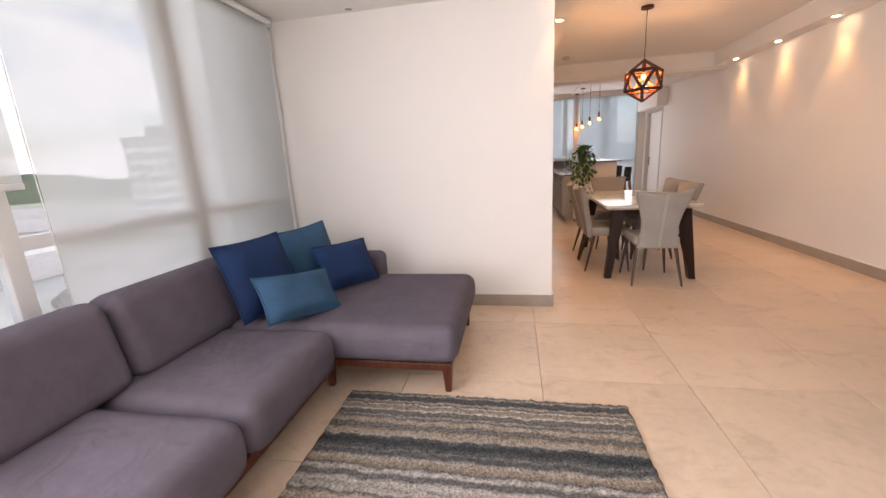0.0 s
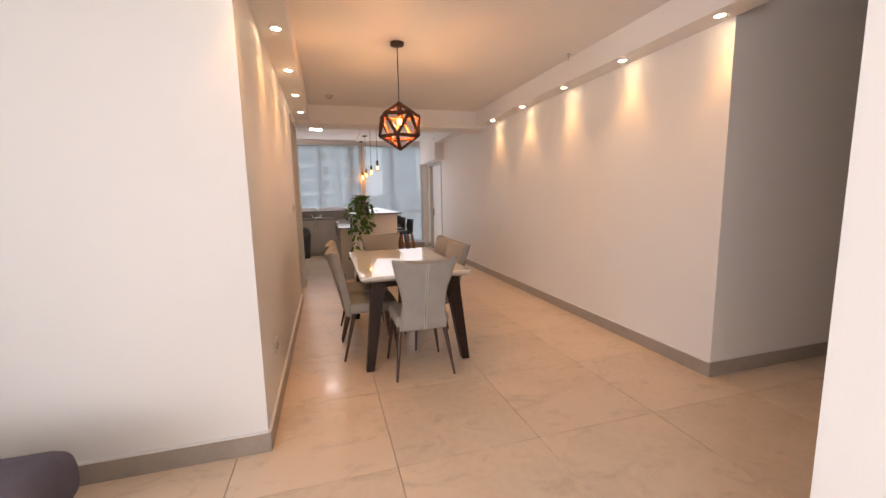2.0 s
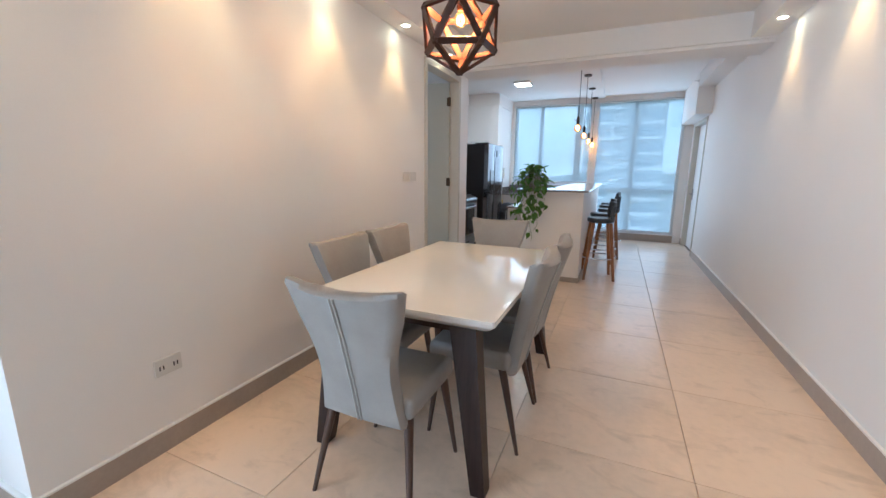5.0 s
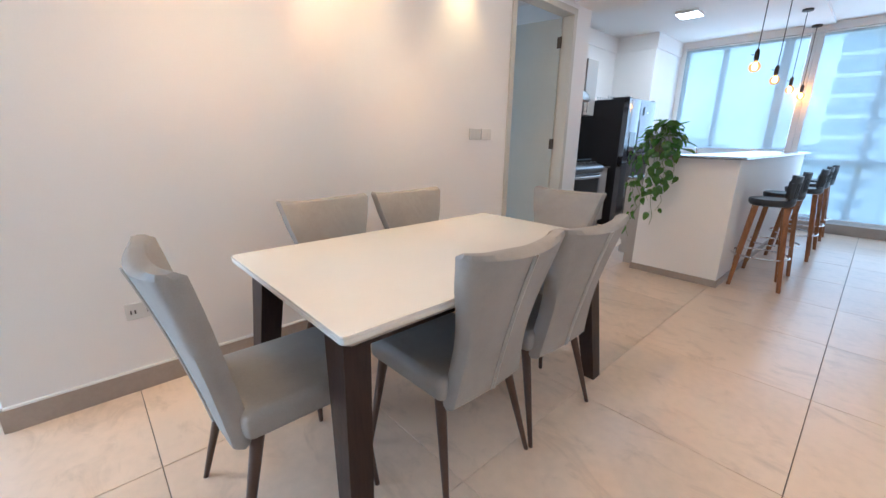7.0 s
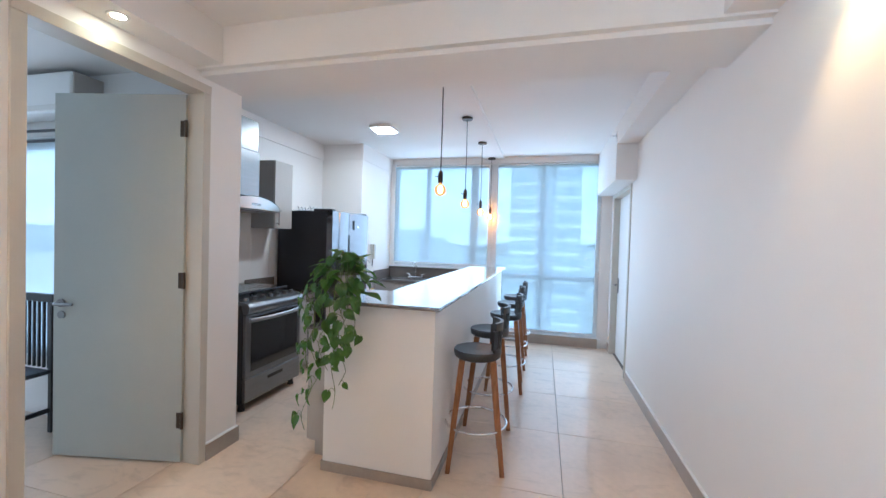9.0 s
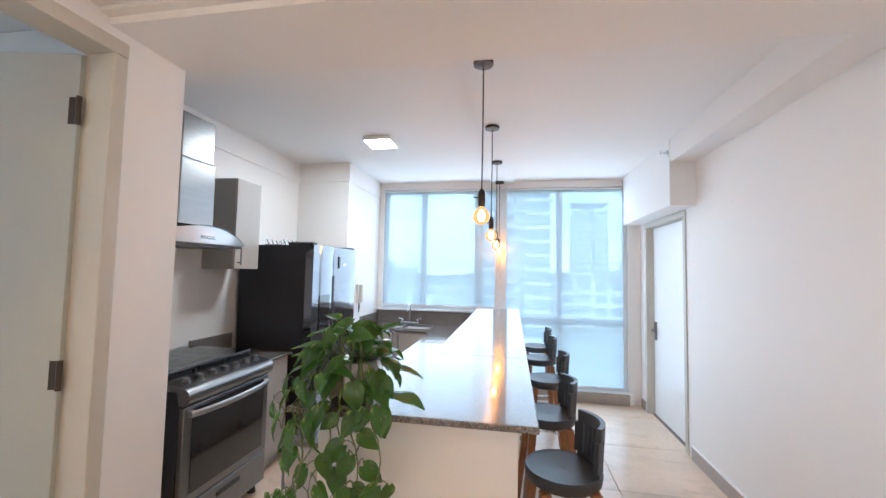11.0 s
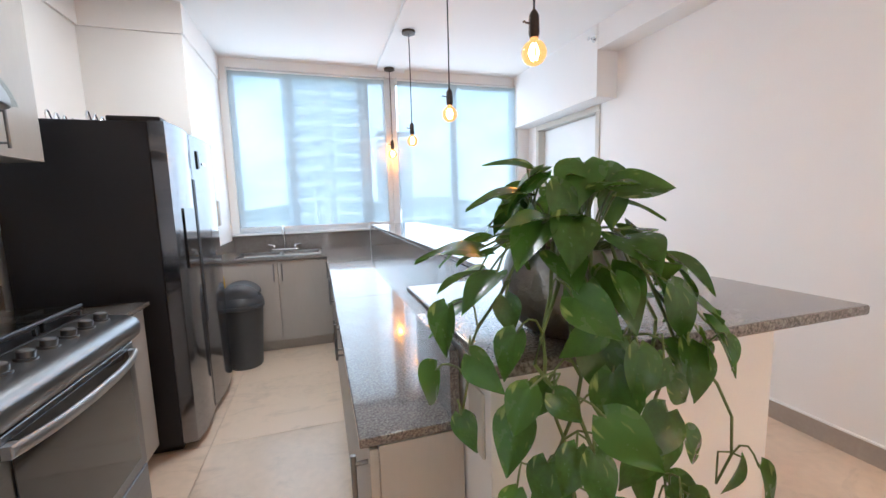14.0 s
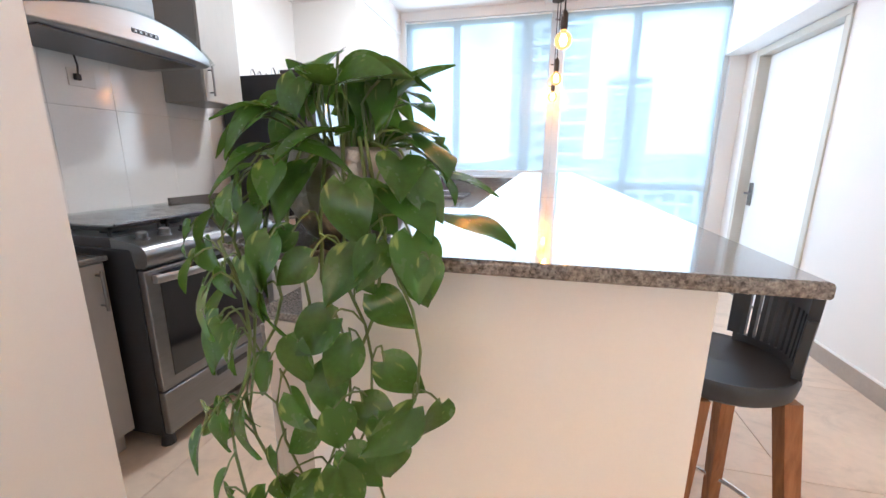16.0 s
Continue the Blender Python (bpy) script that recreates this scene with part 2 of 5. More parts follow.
def leaf_material():
    m = mat("pothos_leaf", (0.032, 0.082, 0.014), rough=0.27, var=0.42, scale=1.6, fine=9, bump=0.03, rand=0.45)
    nt = m.node_tree
    b = nt.nodes["Principled BSDF"]
    base = b.inputs["Base Color"].links[0].from_socket
    co = nd(nt, "TexCoord")
    mp = nd(nt, "Mapping", Scale=(5.0, 1.4, 3.0))
    no = nd(nt, "TexNoise", Scale=1.3, Detail=2.0)
    nt.links.new(co.outputs["Object"], mp.inputs["Vector"])
    nt.links.new(mp.outputs[0], no.inputs["Vector"])
    rp = ramp(nt, [(0.64, (0, 0, 0)), (0.72, (1, 1, 1))])
    nt.links.new(no.outputs["Fac"], rp.inputs["Fac"])
    mx = nt.nodes.new("ShaderNodeMix")
    mx.data_type = "RGBA"
    mx.inputs["B"].default_value = (0.3, 0.4, 0.1, 1)
    nt.links.new(rp.outputs["Color"], mx.inputs["Factor"])
    nt.links.new(base, mx.inputs["A"])
    nt.links.new(mx.outputs["Result"], b.inputs["Base Color"])
    b.inputs["Subsurface Weight"].default_value = 0.0
    b.inputs["Transmission Weight"].default_value = 0.0
    tl = nd(nt, "BsdfTranslucent", Color=(0.16, 0.3, 0.04, 1))
    ms = nd(nt, "MixShader", Fac=0.25)
    nt.links.new(b.outputs[0], ms.inputs[1])
    nt.links.new(tl.outputs[0], ms.inputs[2])
    nt.links.new(ms.outputs[0], nt.nodes["Material Output"].inputs["Surface"])
    return m


M = {
    "wall": mat("white_wall_paint", (0.83, 0.815, 0.795), rough=0.6, var=0.012, scale=0.8, fine=140, bump=0.02),
    "ceiling": mat("white_ceiling_paint", (0.84, 0.83, 0.815), rough=0.8, var=0.012, scale=0.7, fine=120, bump=0.02),
    "tile": tile_material(),
    "grout": mat("grey_grout", (0.16, 0.13, 0.11), rough=0.9, var=0.15, bump=0.1),
    "base": mat("taupe_tile_skirting", (0.36, 0.31, 0.265), rough=0.35, var=0.06, scale=4, fine=50, bump=0.01),
    "white": mat("white_lacquer", (0.8, 0.8, 0.79), rough=0.35, var=0.01, bump=0.0),
    "frame": mat("cream_door_frame", (0.54, 0.515, 0.455), rough=0.45, var=0.02, fine=80, bump=0.02),
    "leafdoor": mat("pale_grey_door", (0.45, 0.47, 0.44), rough=0.5, var=0.02, fine=90, bump=0.02),
    "alu": mat("white_aluminium", (0.72, 0.74, 0.75), rough=0.4, var=0.02, bump=0.0),
    "steel": mat("brushed_steel", (0.25, 0.248, 0.25), rough=0.32, metal=1.0, var=0.05, fine=30, bump=0.02, stretch=(1, 1, 14)),
    "satin": mat("satin_steel", (0.5, 0.5, 0.5), rough=0.42, metal=1.0, var=0.03, fine=30, bump=0.01, stretch=(1, 1, 14)),
    "chrome": mat("chrome", (0.75, 0.75, 0.76), rough=0.09, metal=1.0, var=0.02, bump=0.0),
    "blacksteel": mat("black_steel", (0.075, 0.075, 0.085), rough=0.3, metal=0.6, var=0.05, bump=0.0),
    "fridgeside": mat("charcoal_enamel", (0.018, 0.019, 0.025), rough=0.5, var=0.06, bump=0.01),
    "fridgedoor": mat("graphite_steel", (0.25, 0.25, 0.265), rough=0.1, metal=0.95, var=0.04, fine=30, bump=0.01, stretch=(1, 1, 12)),
    "black": mat("black_plastic", (0.022, 0.022, 0.025), rough=0.42, var=0.1, bump=0.01),
    "darkglass": mat("dark_oven_glass", (0.018, 0.018, 0.02), rough=0.06, var=0.05, bump=0.0, coat=0.5),
    "iron": mat("cast_iron", (0.02, 0.02, 0.021), rough=0.7, var=0.15, fine=120, bump=0.15),
    "cabinet": mat("greige_laminate", (0.42, 0.395, 0.365), rough=0.42, var=0.03, scale=5, fine=60, bump=0.01, stretch=(1, 1, 0.2)),
    "granite": granite_material(),
    "bin": mat("grey_bin_plastic", (0.06, 0.066, 0.075), rough=0.4, var=0.06, bump=0.01),
    "sofa": mat("grey_woven_upholstery", (0.118, 0.104, 0.13), rough=0.92, var=0.1, scale=6, fine=380, bump=0.25, spec=0.15, fold=0.45),
    "navy": mat("navy_velvet", (0.008, 0.026, 0.085), rough=0.8, var=0.2, scale=5, fine=300, bump=0.2, spec=0.25),
    "teal": mat("steel_blue_velvet", (0.028, 0.08, 0.15), rough=0.8, var=0.18, scale=5, fine=300, bump=0.2, spec=0.25),
    "redwood": wood_material("reddish_wood", (0.055, 0.016, 0.01), (0.13, 0.042, 0.022), rough=0.35),
    "darkwood": wood_material("wenge_wood", (0.012, 0.006, 0.005), (0.035, 0.018, 0.014), rough=0.38),
    "stoolwood": wood_material("oiled_oak", (0.2, 0.085, 0.035), (0.36, 0.17, 0.075), rough=0.42),
    "chair": mat("grey_suede_cloth", (0.33, 0.315, 0.295), rough=0.88, var=0.07, scale=5, fine=300, bump=0.12, spec=0.2, fold=0.2),
    "chairleg": mat("bronze_metal", (0.075, 0.045, 0.034), rough=0.4, metal=0.3, var=0.08, bump=0.0),
    "tabletop": mat("white_glass_top", (0.82, 0.8, 0.74), rough=0.05, var=0.01, bump=0.0, coat=0.6),
    "tableedge": mat("white_lacquered_edge", (0.72, 0.7, 0.66), rough=0.3, var=0.01, bump=0.0),
    "stool": mat("anthracite_plastic", (0.035, 0.04, 0.048), rough=0.4, var=0.06, bump=0.01),
    "rug": rug_material(),
    "leaf": leaf_material(),
    "stem": mat("green_stem", (0.12, 0.17, 0.05), rough=0.5, var=0.2),
    "soil": mat("potting_soil", (0.03, 0.02, 0.014), rough=1.0, var=0.3, bump=0.5),
    "pot": mat("hammered_silver", (0.33, 0.31, 0.29), rough=0.32, metal=1.0, var=0.12, scale=16, fine=45, bump=0.5),
    "bronze": mat("antique_bronze", (0.06, 0.045, 0.035), rough=0.45, metal=0.7, var=0.15),
    "rust": mat("dark_brown_metal", (0.05, 0.022, 0.014), rough=0.5, metal=0.5, var=0.2),
    "cord": mat("black_cord", (0.012, 0.012, 0.012), rough=0.8, var=0.1),
    "bulb": glow("amber_filament_bulb", (1.0, 0.45, 0.1), 7.0),
    "filament": glow("filament", (1.0, 0.72, 0.35), 60.0),
    "spot": glow("spot_lens", (1.0, 0.78, 0.45), 30.0),
    "panel": glow("ceiling_panel", (1.0, 0.93, 0.82), 9.0),
    "glass": glass("window_glass", (0.94, 0.98, 1.0)),
    "hoodglass": glass("hood_glass", (0.88, 0.92, 0.92)),
    "blind": screen_cloth("white_screen_cloth", (0.86, 0.9, 0.94), 0.5),
    "blind_kitchen": screen_cloth("grey_blue_screen_cloth", (0.72, 0.76, 0.79), 0.48, (0.95, 0.99, 1.0)),
    "blind_living": screen_cloth("cream_screen_cloth", (0.88, 0.87, 0.84), 0.5),
    "plate": mat("white_switch_plastic", (0.66, 0.65, 0.62), rough=0.35, var=0.01, bump=0.0),
    "paper": mat("printed_paper", (0.62, 0.6, 0.55), rough=0.5, var=0.05, bump=0.0),
    "ink": mat("grey_print", (0.22, 0.2, 0.19), rough=0.5, var=0.3, scale=20, bump=0.0),
    "splash": mat("white_glazed_tile", (0.74, 0.73, 0.71), rough=0.12, var=0.015, bump=0.0),
    # next three building colours are lightened to carry the distance haze
    "concrete": mat("pale_render", (0.66, 0.66, 0.65), rough=0.85, var=0.08, scale=0.2, fine=2, bump=0.0),
    "windowdark": mat("grey_blue_window", (0.2, 0.25, 0.29), rough=0.2, var=0.1, bump=0.0),
    # darker copy of the render: the bay's shade is put into the colour
    "recess": mat("painted_shade_render", (0.42, 0.43, 0.44), rough=0.9, var=0.08, scale=0.2, fine=2, bump=0.0),
    "roof": mat("grey_roofing", (0.3, 0.29, 0.28), rough=0.9, var=0.15, scale=0.1, fine=1, bump=0.0),
    "ground": mat("city_ground", (0.2, 0.21, 0.17), rough=0.95, var=0.3, scale=0.02, fine=0.3, bump=0.0),
    "hill": mat("wooded_hill", (0.07, 0.09, 0.055), rough=0.95, var=0.3, scale=0.02, fine=0.2, bump=0.0),
    "tv": mat("black_glossy_screen", (0.008, 0.008, 0.01), rough=0.08, var=0.05, bump=0.0),
}


# ---- building blocks ----
def box(bm, x0, x1, y0, y1, z0, z1, bevel=0.0, seg=2):
    r = bmesh.ops.create_cube(bm, size=1.0)
    vs = r["verts"]
    bmesh.ops.scale(bm, vec=(x1 - x0, y1 - y0, z1 - z0), verts=vs)
    bmesh.ops.translate(bm, vec=((x0 + x1) / 2, (y0 + y1) / 2, (z0 + z1) / 2), verts=vs)
    if bevel:
        es = list({e for v in vs for e in v.link_edges})
        bmesh.ops.bevel(bm, geom=es, offset=bevel, offset_type="OFFSET", segments=seg, profile=0.5, affect="EDGES", clamp_overlap=True)
    return bm


def boxes(*items):
    bm = bmesh.new()
    for it in items:
        box(bm, *it)
    return bm


def loft(bm, rings, cap=True, closed=True):
    rows = [[bm.verts.new(p) for p in ring] for ring in rings]
    n = len(rows[0])
    for a, b in zip(rows, rows[1:]):
        for i in range(n if closed else n - 1):
            j = (i + 1) % n
            bm.faces.new((a[i], a[j], b[j], b[i]))
    if cap and closed:
        bm.faces.new(list(reversed(rows[0])))
        bm.faces.new(rows[-1])
    bmesh.ops.recalc_face_normals(bm, faces=bm.faces[:])
    return bm


def circle(c, r, n=12, ax=2, ry=None):
    ry = r if ry is None else ry
    out = []
    for i in range(n):
        a = 2 * math.pi * i / n
        u, v = r * math.cos(a), ry * math.sin(a)
        out.append({2: (c[0] + u, c[1] + v, c[2]), 0: (c[0], c[1] + u, c[2] + v), 1: (c[0] + v, c[1], c[2] + u)}[ax])
    return out


def lathe(bm, profile, n=24, c=(0, 0, 0)):
    return loft(bm, [circle((c[0], c[1], c[2] + z), max(r, 1e-4), n) for r, z in profile])


def tube(bm, pts, r, n=8, r1=None, close=False):
    pts = [Vector(p) for p in pts]
    rings = []
    up = Vector((0.13, 0.31, 0.94))
    for i, p in enumerate(pts):
        if close:
            d = pts[(i + 1) % len(pts)] - pts[i - 1]
        else:
            d = pts[min(i + 1, len(pts) - 1)] - pts[max(i - 1, 0)]
        d.normalize()
        u = d.cross(up)
        if u.length < 1e-3:
            u = d.cross(Vector((1, 0, 0)))
        u.normalize()
        v = d.cross(u)
        rr = r if r1 is None else r + (r1 - r) * i / max(1, len(pts) - 1)
        rings.append([p + rr * (math.cos(2 * math.pi * k / n) * u + math.sin(2 * math.pi * k / n) * v) for k in range(n)])
    if close:
        rings.append(rings[0])
        return loft(bm, rings, cap=False)
    return loft(bm, rings)


def weigh_normals(me, limit=math.cos(radians(50))):
    """Shading normals weighted by area, so that flat faces beside a rounded edge stay flat."""
    me.set_sharp_from_angle(angle=radians(50))
    around = [[] for _ in me.vertices]
    info = [(p.normal.copy(), p.area) for p in me.polygons]
    for p in me.polygons:
        for v in p.vertices:
            around[v].append(p.index)
    out = [(0.0, 0.0, 1.0)] * len(me.loops)
    for p in me.polygons:
        n0 = info[p.index][0]
        for li, v in zip(p.loop_indices, p.vertices):
            n = Vector((0, 0, 0))
            for q in around[v]:
                if info[q][0].dot(n0) > limit:
                    n += info[q][0] * (info[q][1] + 1e-9)
            out[li] = n.normalized() if n.length > 0 else n0
    me.normals_split_custom_set(out)


def mesh_of(name, bm, material, smooth=True):
    me = bpy.data.meshes.new(name)
    bmesh.ops.recalc_face_normals(bm, faces=bm.faces[:])
    bm.to_mesh(me)
    bm.free()
    me.materials.append(M[material] if isinstance(material, str) else material)
    if smooth:
        for p in me.polygons:
            p.use_smooth = True
        weigh_normals(me)
    return me


def part(name, bm, material, parent, label="", at=None):
    ob = new(name, mesh_of(name, bm, material))
    ob.parent = parent
    if at is not None:
        ob.matrix_basis = at
    return tagged(ob, label)


def thing(name, at, label, category, group="", kind=""):
    ob = new(name)
    ob.empty_display_size = 0.1
    ob.matrix_basis = at if isinstance(at, Matrix) else Matrix.Translation(at)
    return tagged(ob, label, category, group, kind)


def solid(name, bm, material, label, category, at=(0, 0, 0), group="", kind=""):
    ob = new(name, mesh_of(name, bm, material))
    ob.matrix_basis = at if isinstance(at, Matrix) else Matrix.Translation(at)
    return tagged(ob, label, category, group, kind)


def setting(name, bm, material, label, category="wall"):
    return solid(name, bm, material, label, category, kind="structure")


# ---- the shell: living room, dining passage, kitchen, side room, hall ----
CEIL, SOFF, KCEIL = 2.70, 2.48, 2.75
floor = setting("floor", boxes((-3.6, 6.2, -5.2, 11.2, -0.12, -0.012)), "grout", "large beige polished porcelain floor tiles with thin dark joints", "floor")

wall_north = setting("wall_north", boxes((-2.42, -0.12, 3.0, 3.12, 0, 2.9)), "wall", "plain white painted wall behind the chaise end of the sofa")
wall_passage = setting("wall_passage", boxes((-0.12, 0.0, 3.0, 6.17, 0, 2.9), (-0.12, 0.0, 6.17, 7.14, 2.40, 2.9), (-0.12, 0.0, 7.14, 7.41, 0, 2.9)), "wall", "white wall along the dining table, pierced by a doorway")
wall_pier = setting("wall_pier", boxes((-0.95, -0.1204, 7.29, 7.375, 0, 2.9)), "wall", "white return wall beside the stove")
wall_east = setting("wall_east", boxes((3.0, 3.12, 2.9, 9.76, 0, 2.9), (3.0, 3.12, 9.76, 10.86, 2.165, 2.9), (3.0, 3.12, 10.86, 11.2, 0, 2.9)), "wall", "long white wall washed by warm ceiling spots")
wall_hall_north = setting("wall_hall_north", boxes((3.1204, 6.2, 2.9, 3.02, 0, 2.9)), "wall", "shaded beige-white wall of the side hall")
wall_hall_south = setting("wall_hall_south", boxes((1.67, 6.2, 1.36, 1.48, 0, 2.9)), "wall", "white wall of the side hall")
wall_hall_end = setting("wall_hall_end", boxes((6.08, 6.2, 1.4804, 2.8996, 0, 2.9)), "wall", "white end wall of the side hall")
wall_television = setting("wall_television", boxes((1.595, 1.67, -5.2, 1.48, 0, 2.9)), "wall", "white wall that carries the television")
wall_south = setting("wall_south", boxes((-2.42, 1.5946, -5.2, -5.08, 0, 2.9)), "wall", "white wall at the back of the living room")
wall_kitchen_west = setting("wall_kitchen_west", boxes((-1.07, -0.95, 7.29, 11.17, 0, 2.9)), "wall", "white kitchen wall behind stove and fridge")
wall_column = setting("wall_column", boxes((-0.9496, -0.34, 10.0, 11.0496, 0, 2.54), (-0.9496, -0.325, 9.985, 11.0496, 2.54, 2.9)), "wall", "white boxed column beside the fridge")
wall_band = setting("wall_band", boxes((-0.9496, -0.93, 7.3754, 9.9846, 2.54, 2.9)), "wall", "white raised band under the kitchen ceiling")
wall_window_north = setting("wall_window_north", boxes((-1.07, -0.27, 11.05, 11.17, 0, 2.9), (-0.27, 1.03, 11.05, 11.17, 0, 1.04), (1.03, 2.86, 11.05, 11.17, 0, 0.14), (2.86, 3.12, 11.2004, 11.32, 0, 2.9), (2.86, 2.9996, 11.05, 11.2, 0, 2.9), (-0.27, 2.86, 11.05, 11.17, 2.66, 2.9)), "wall", "white wall strips framing the tall kitchen window")
wall_window_west = setting("wall_window_west", boxes((-2.42, -2.3, -5.0796, -4.7, 0, 2.9), (-2.42, -2.3, -4.7, 2.9996, 0, 0.12), (-2.42, -2.3, -4.7, 2.9996, 2.46, 2.9)), "wall", "white wall strips framing the living room window")
setting("wall_outer_pier", boxes((-2.78, -2.56, 2.47, 3.25, -1.0, 2.9)), "wall", "white outer pier beyond the living room glass")
# side room behind the open door
wall_room_west = setting("wall_room_west", boxes((-3.62, -3.5, 3.12, 7.41, 0, 2.9)), "wall", "white side wall of the side room")
wall_room_north = setting("wall_room_north", boxes((-3.4996, -1.0704, 7.29, 7.41, 0, 0.5), (-3.4996, -1.0704, 7.29, 7.41, 2.16, 2.9), (-3.4996, -3.3, 7.29, 7.41, 0.5, 2.16), (-1.25, -1.0704, 7.29, 7.41, 0.5, 2.16)), "wall", "white side room wall around a bright window")
wall_room_south = setting("wall_room_south", boxes((-2.96, -2.4204, 3.0, 3.1196, 0, 2.9)), "wall", "white near wall of the side room")

ceiling_dining = setting("ceiling_dining", boxes((0.2, 2.8, -5.2, 7.03, CEIL, 2.92), (2.8, 6.2, -5.2, 2.7, CEIL, 2.92)), "ceiling", "white ceiling over the dining table", "ceiling")
ceiling_soffit_west = setting("ceiling_soffit_west", boxes((-0.13, 0.1996, 2.9996, 7.03, SOFF, 2.92), (-0.13, 0.1996, 2.6, 2.9992, SOFF, 2.92)), "ceiling", "dropped white soffit with recessed spots along the passage wall", "ceiling")
ceiling_soffit_east = setting("ceiling_soffit_east", boxes((2.8004, 3.0, 2.7004, 7.03, SOFF, 2.92)), "ceiling", "dropped white soffit with recessed spots along the long wall", "ceiling")
ceiling_hall = setting("ceiling_hall", boxes((3.0004, 6.2, 2.7004, 3.02, CEIL, 2.92)), "ceiling", "white ceiling of the side hall", "ceiling")
ceiling_living = setting("ceiling_living", boxes((-2.42, -0.1304, -5.2, 3.0, SOFF, 2.92), (-0.13, 0.1996, -5.2, 2.5996, SOFF, 2.92)), "ceiling", "white living room ceiling", "ceiling")
ceiling_beam = setting("ceiling_beam", boxes((-0.12, 3.0, 7.0304, 7.0704, 2.468, 2.92), (-0.12, 3.0, 7.0708, 7.5, 2.44, 2.92)), "ceiling", "white beam between dining passage and kitchen", "ceiling")
ceiling_kitchen = setting("ceiling_kitchen", boxes((-1.07, 3.12, 7.5004, 11.2, KCEIL, 2.92), (-1.07, -0.1204, 7.29, 7.5, KCEIL, 2.92)), "ceiling", "white kitchen ceiling", "ceiling")
ceiling_strip = setting("ceiling_strip", boxes((1.17, 1.47, 7.5004, 11.05, 2.718, 2.7496)), "ceiling", "shallow white ceiling strip above the bar", "ceiling")
ceiling_box_east = setting("ceiling_box_east", boxes((2.8, 2.9996, 7.5004, 9.56, 2.545, 2.7496), (2.795, 2.9996, 9.5604, 11.0496, 2.168, 2.7496)), "ceiling", "boxed white soffit above the far door", "ceiling")
ceiling_room = setting("ceiling_room", boxes((-3.62, -0.1204, 3.0, 7.2896, 2.62, 2.92)), "ceiling", "white ceiling of the side room", "ceiling")

# skirting of taupe tile, 90 mm high
SK = 0.105
for nm, b in (
    ("north", [(-2.3, 0.012, 2.984, 2.9996, 0, SK)]),
    ("passage", [(0.0004, 0.016, 3.0, 6.17, 0, SK), (0.0004, 0.016, 7.14, 7.422, 0, SK), (-0.1, 0.0, 7.4104, 7.422, 0, SK)]),
    ("east", [(2.984, 2.9996, 2.888, 9.68, 0, SK), (2.984, 2.9996, 10.9, 11.0, 0, SK)]),
    ("hall", [(2.9996, 6.0, 2.888, 2.8996, 0, SK), (1.583, 6.0, 1.4804, 1.492, 0, SK), (1.583, 1.5946, -5.0, 1.48, 0, SK)]),
    ("window", [(1.5, 2.86, 11.0, 11.012, 0, SK + 0.03)]),
):
    setting("baseboard_" + nm, boxes(*b), "base", "taupe tile skirting at the foot of the wall", "baseboard")
# added white strip: light catching the skirting's top edge, put in as colour
setting("trim_skirting", boxes((0.0004, 0.016, 3.0, 6.17, SK, SK + 0.009), (0.0004, 0.016, 7.14, 7.41, SK, SK + 0.009), (2.984, 2.9996, 2.9, 9.68, SK, SK + 0.009), (-2.3, 0.0, 2.984, 2.9996, SK, SK + 0.009)), "white", "thin added white strip imitating the lit top edge of the skirting", "trim")
setting("window_plinth", boxes((1.5, 2.9, 11.0124, 11.0496, 0, 0.13)), "white", "low white plinth under the floor-length window", "sill")


# ---- doors and windows ----
def door_opening(name, x, y0, y1, top, deep, out, label):
    """Door frame in a wall that runs along y; out = +1 when the casing faces +x."""
    d = thing(name, (x, (y0 + y1) / 2, 0), label, "door frame", kind="structure")
    h = (y1 - y0) / 2
    w = 0.055
    for nm, b in (("jamb", (-h, -h + w, 0, top)), ("jamb", (h - w, h, 0, top)), ("head", (-h, h, top - w, top))):
        if nm == "head":
            bm = boxes((-deep, 0.014, b[0], b[1], b[2], b[3], 0.004)) if out > 0 else boxes((-0.014, deep, b[0], b[1], b[2], b[3], 0.004))
        else:
            bm = boxes((-deep, 0.012, b[0], b[1], 0, top - w - 0.0005, 0.004)) if out > 0 else boxes((-0.012, deep, b[0], b[1], 0, top - w - 0.0005, 0.004))
        part(nm, bm, "frame", d)
    return d


def lever(parent, x, z, side, flip=1):
    """A lever handle with its rose and a keyhole below."""
    bm = bmesh.new()
    loft(bm, [circle((x, side * 0.02, z), 0.026, 16, 1), circle((x, side * 0.034, z), 0.026, 16, 1)])
    part("rose", bm, "steel", parent, "satin steel rose")
    bm = tube(bmesh.new(), [(x, side * 0.03, z), (x, side * 0.072, z), (x + flip * 0.02, side * 0.078, z), (x + flip * 0.12, side * 0.074, z)], 0.0095)
    part("handle", bm, "steel", parent, "satin steel lever handle")
    bm = bmesh.new()
    loft(bm, [circle((x, side * 0.02, z - 0.075), 0.024, 16, 1), circle((x, side * 0.03, z - 0.075), 0.024, 16, 1)])
    part("keyhole", bm, "steel", parent)


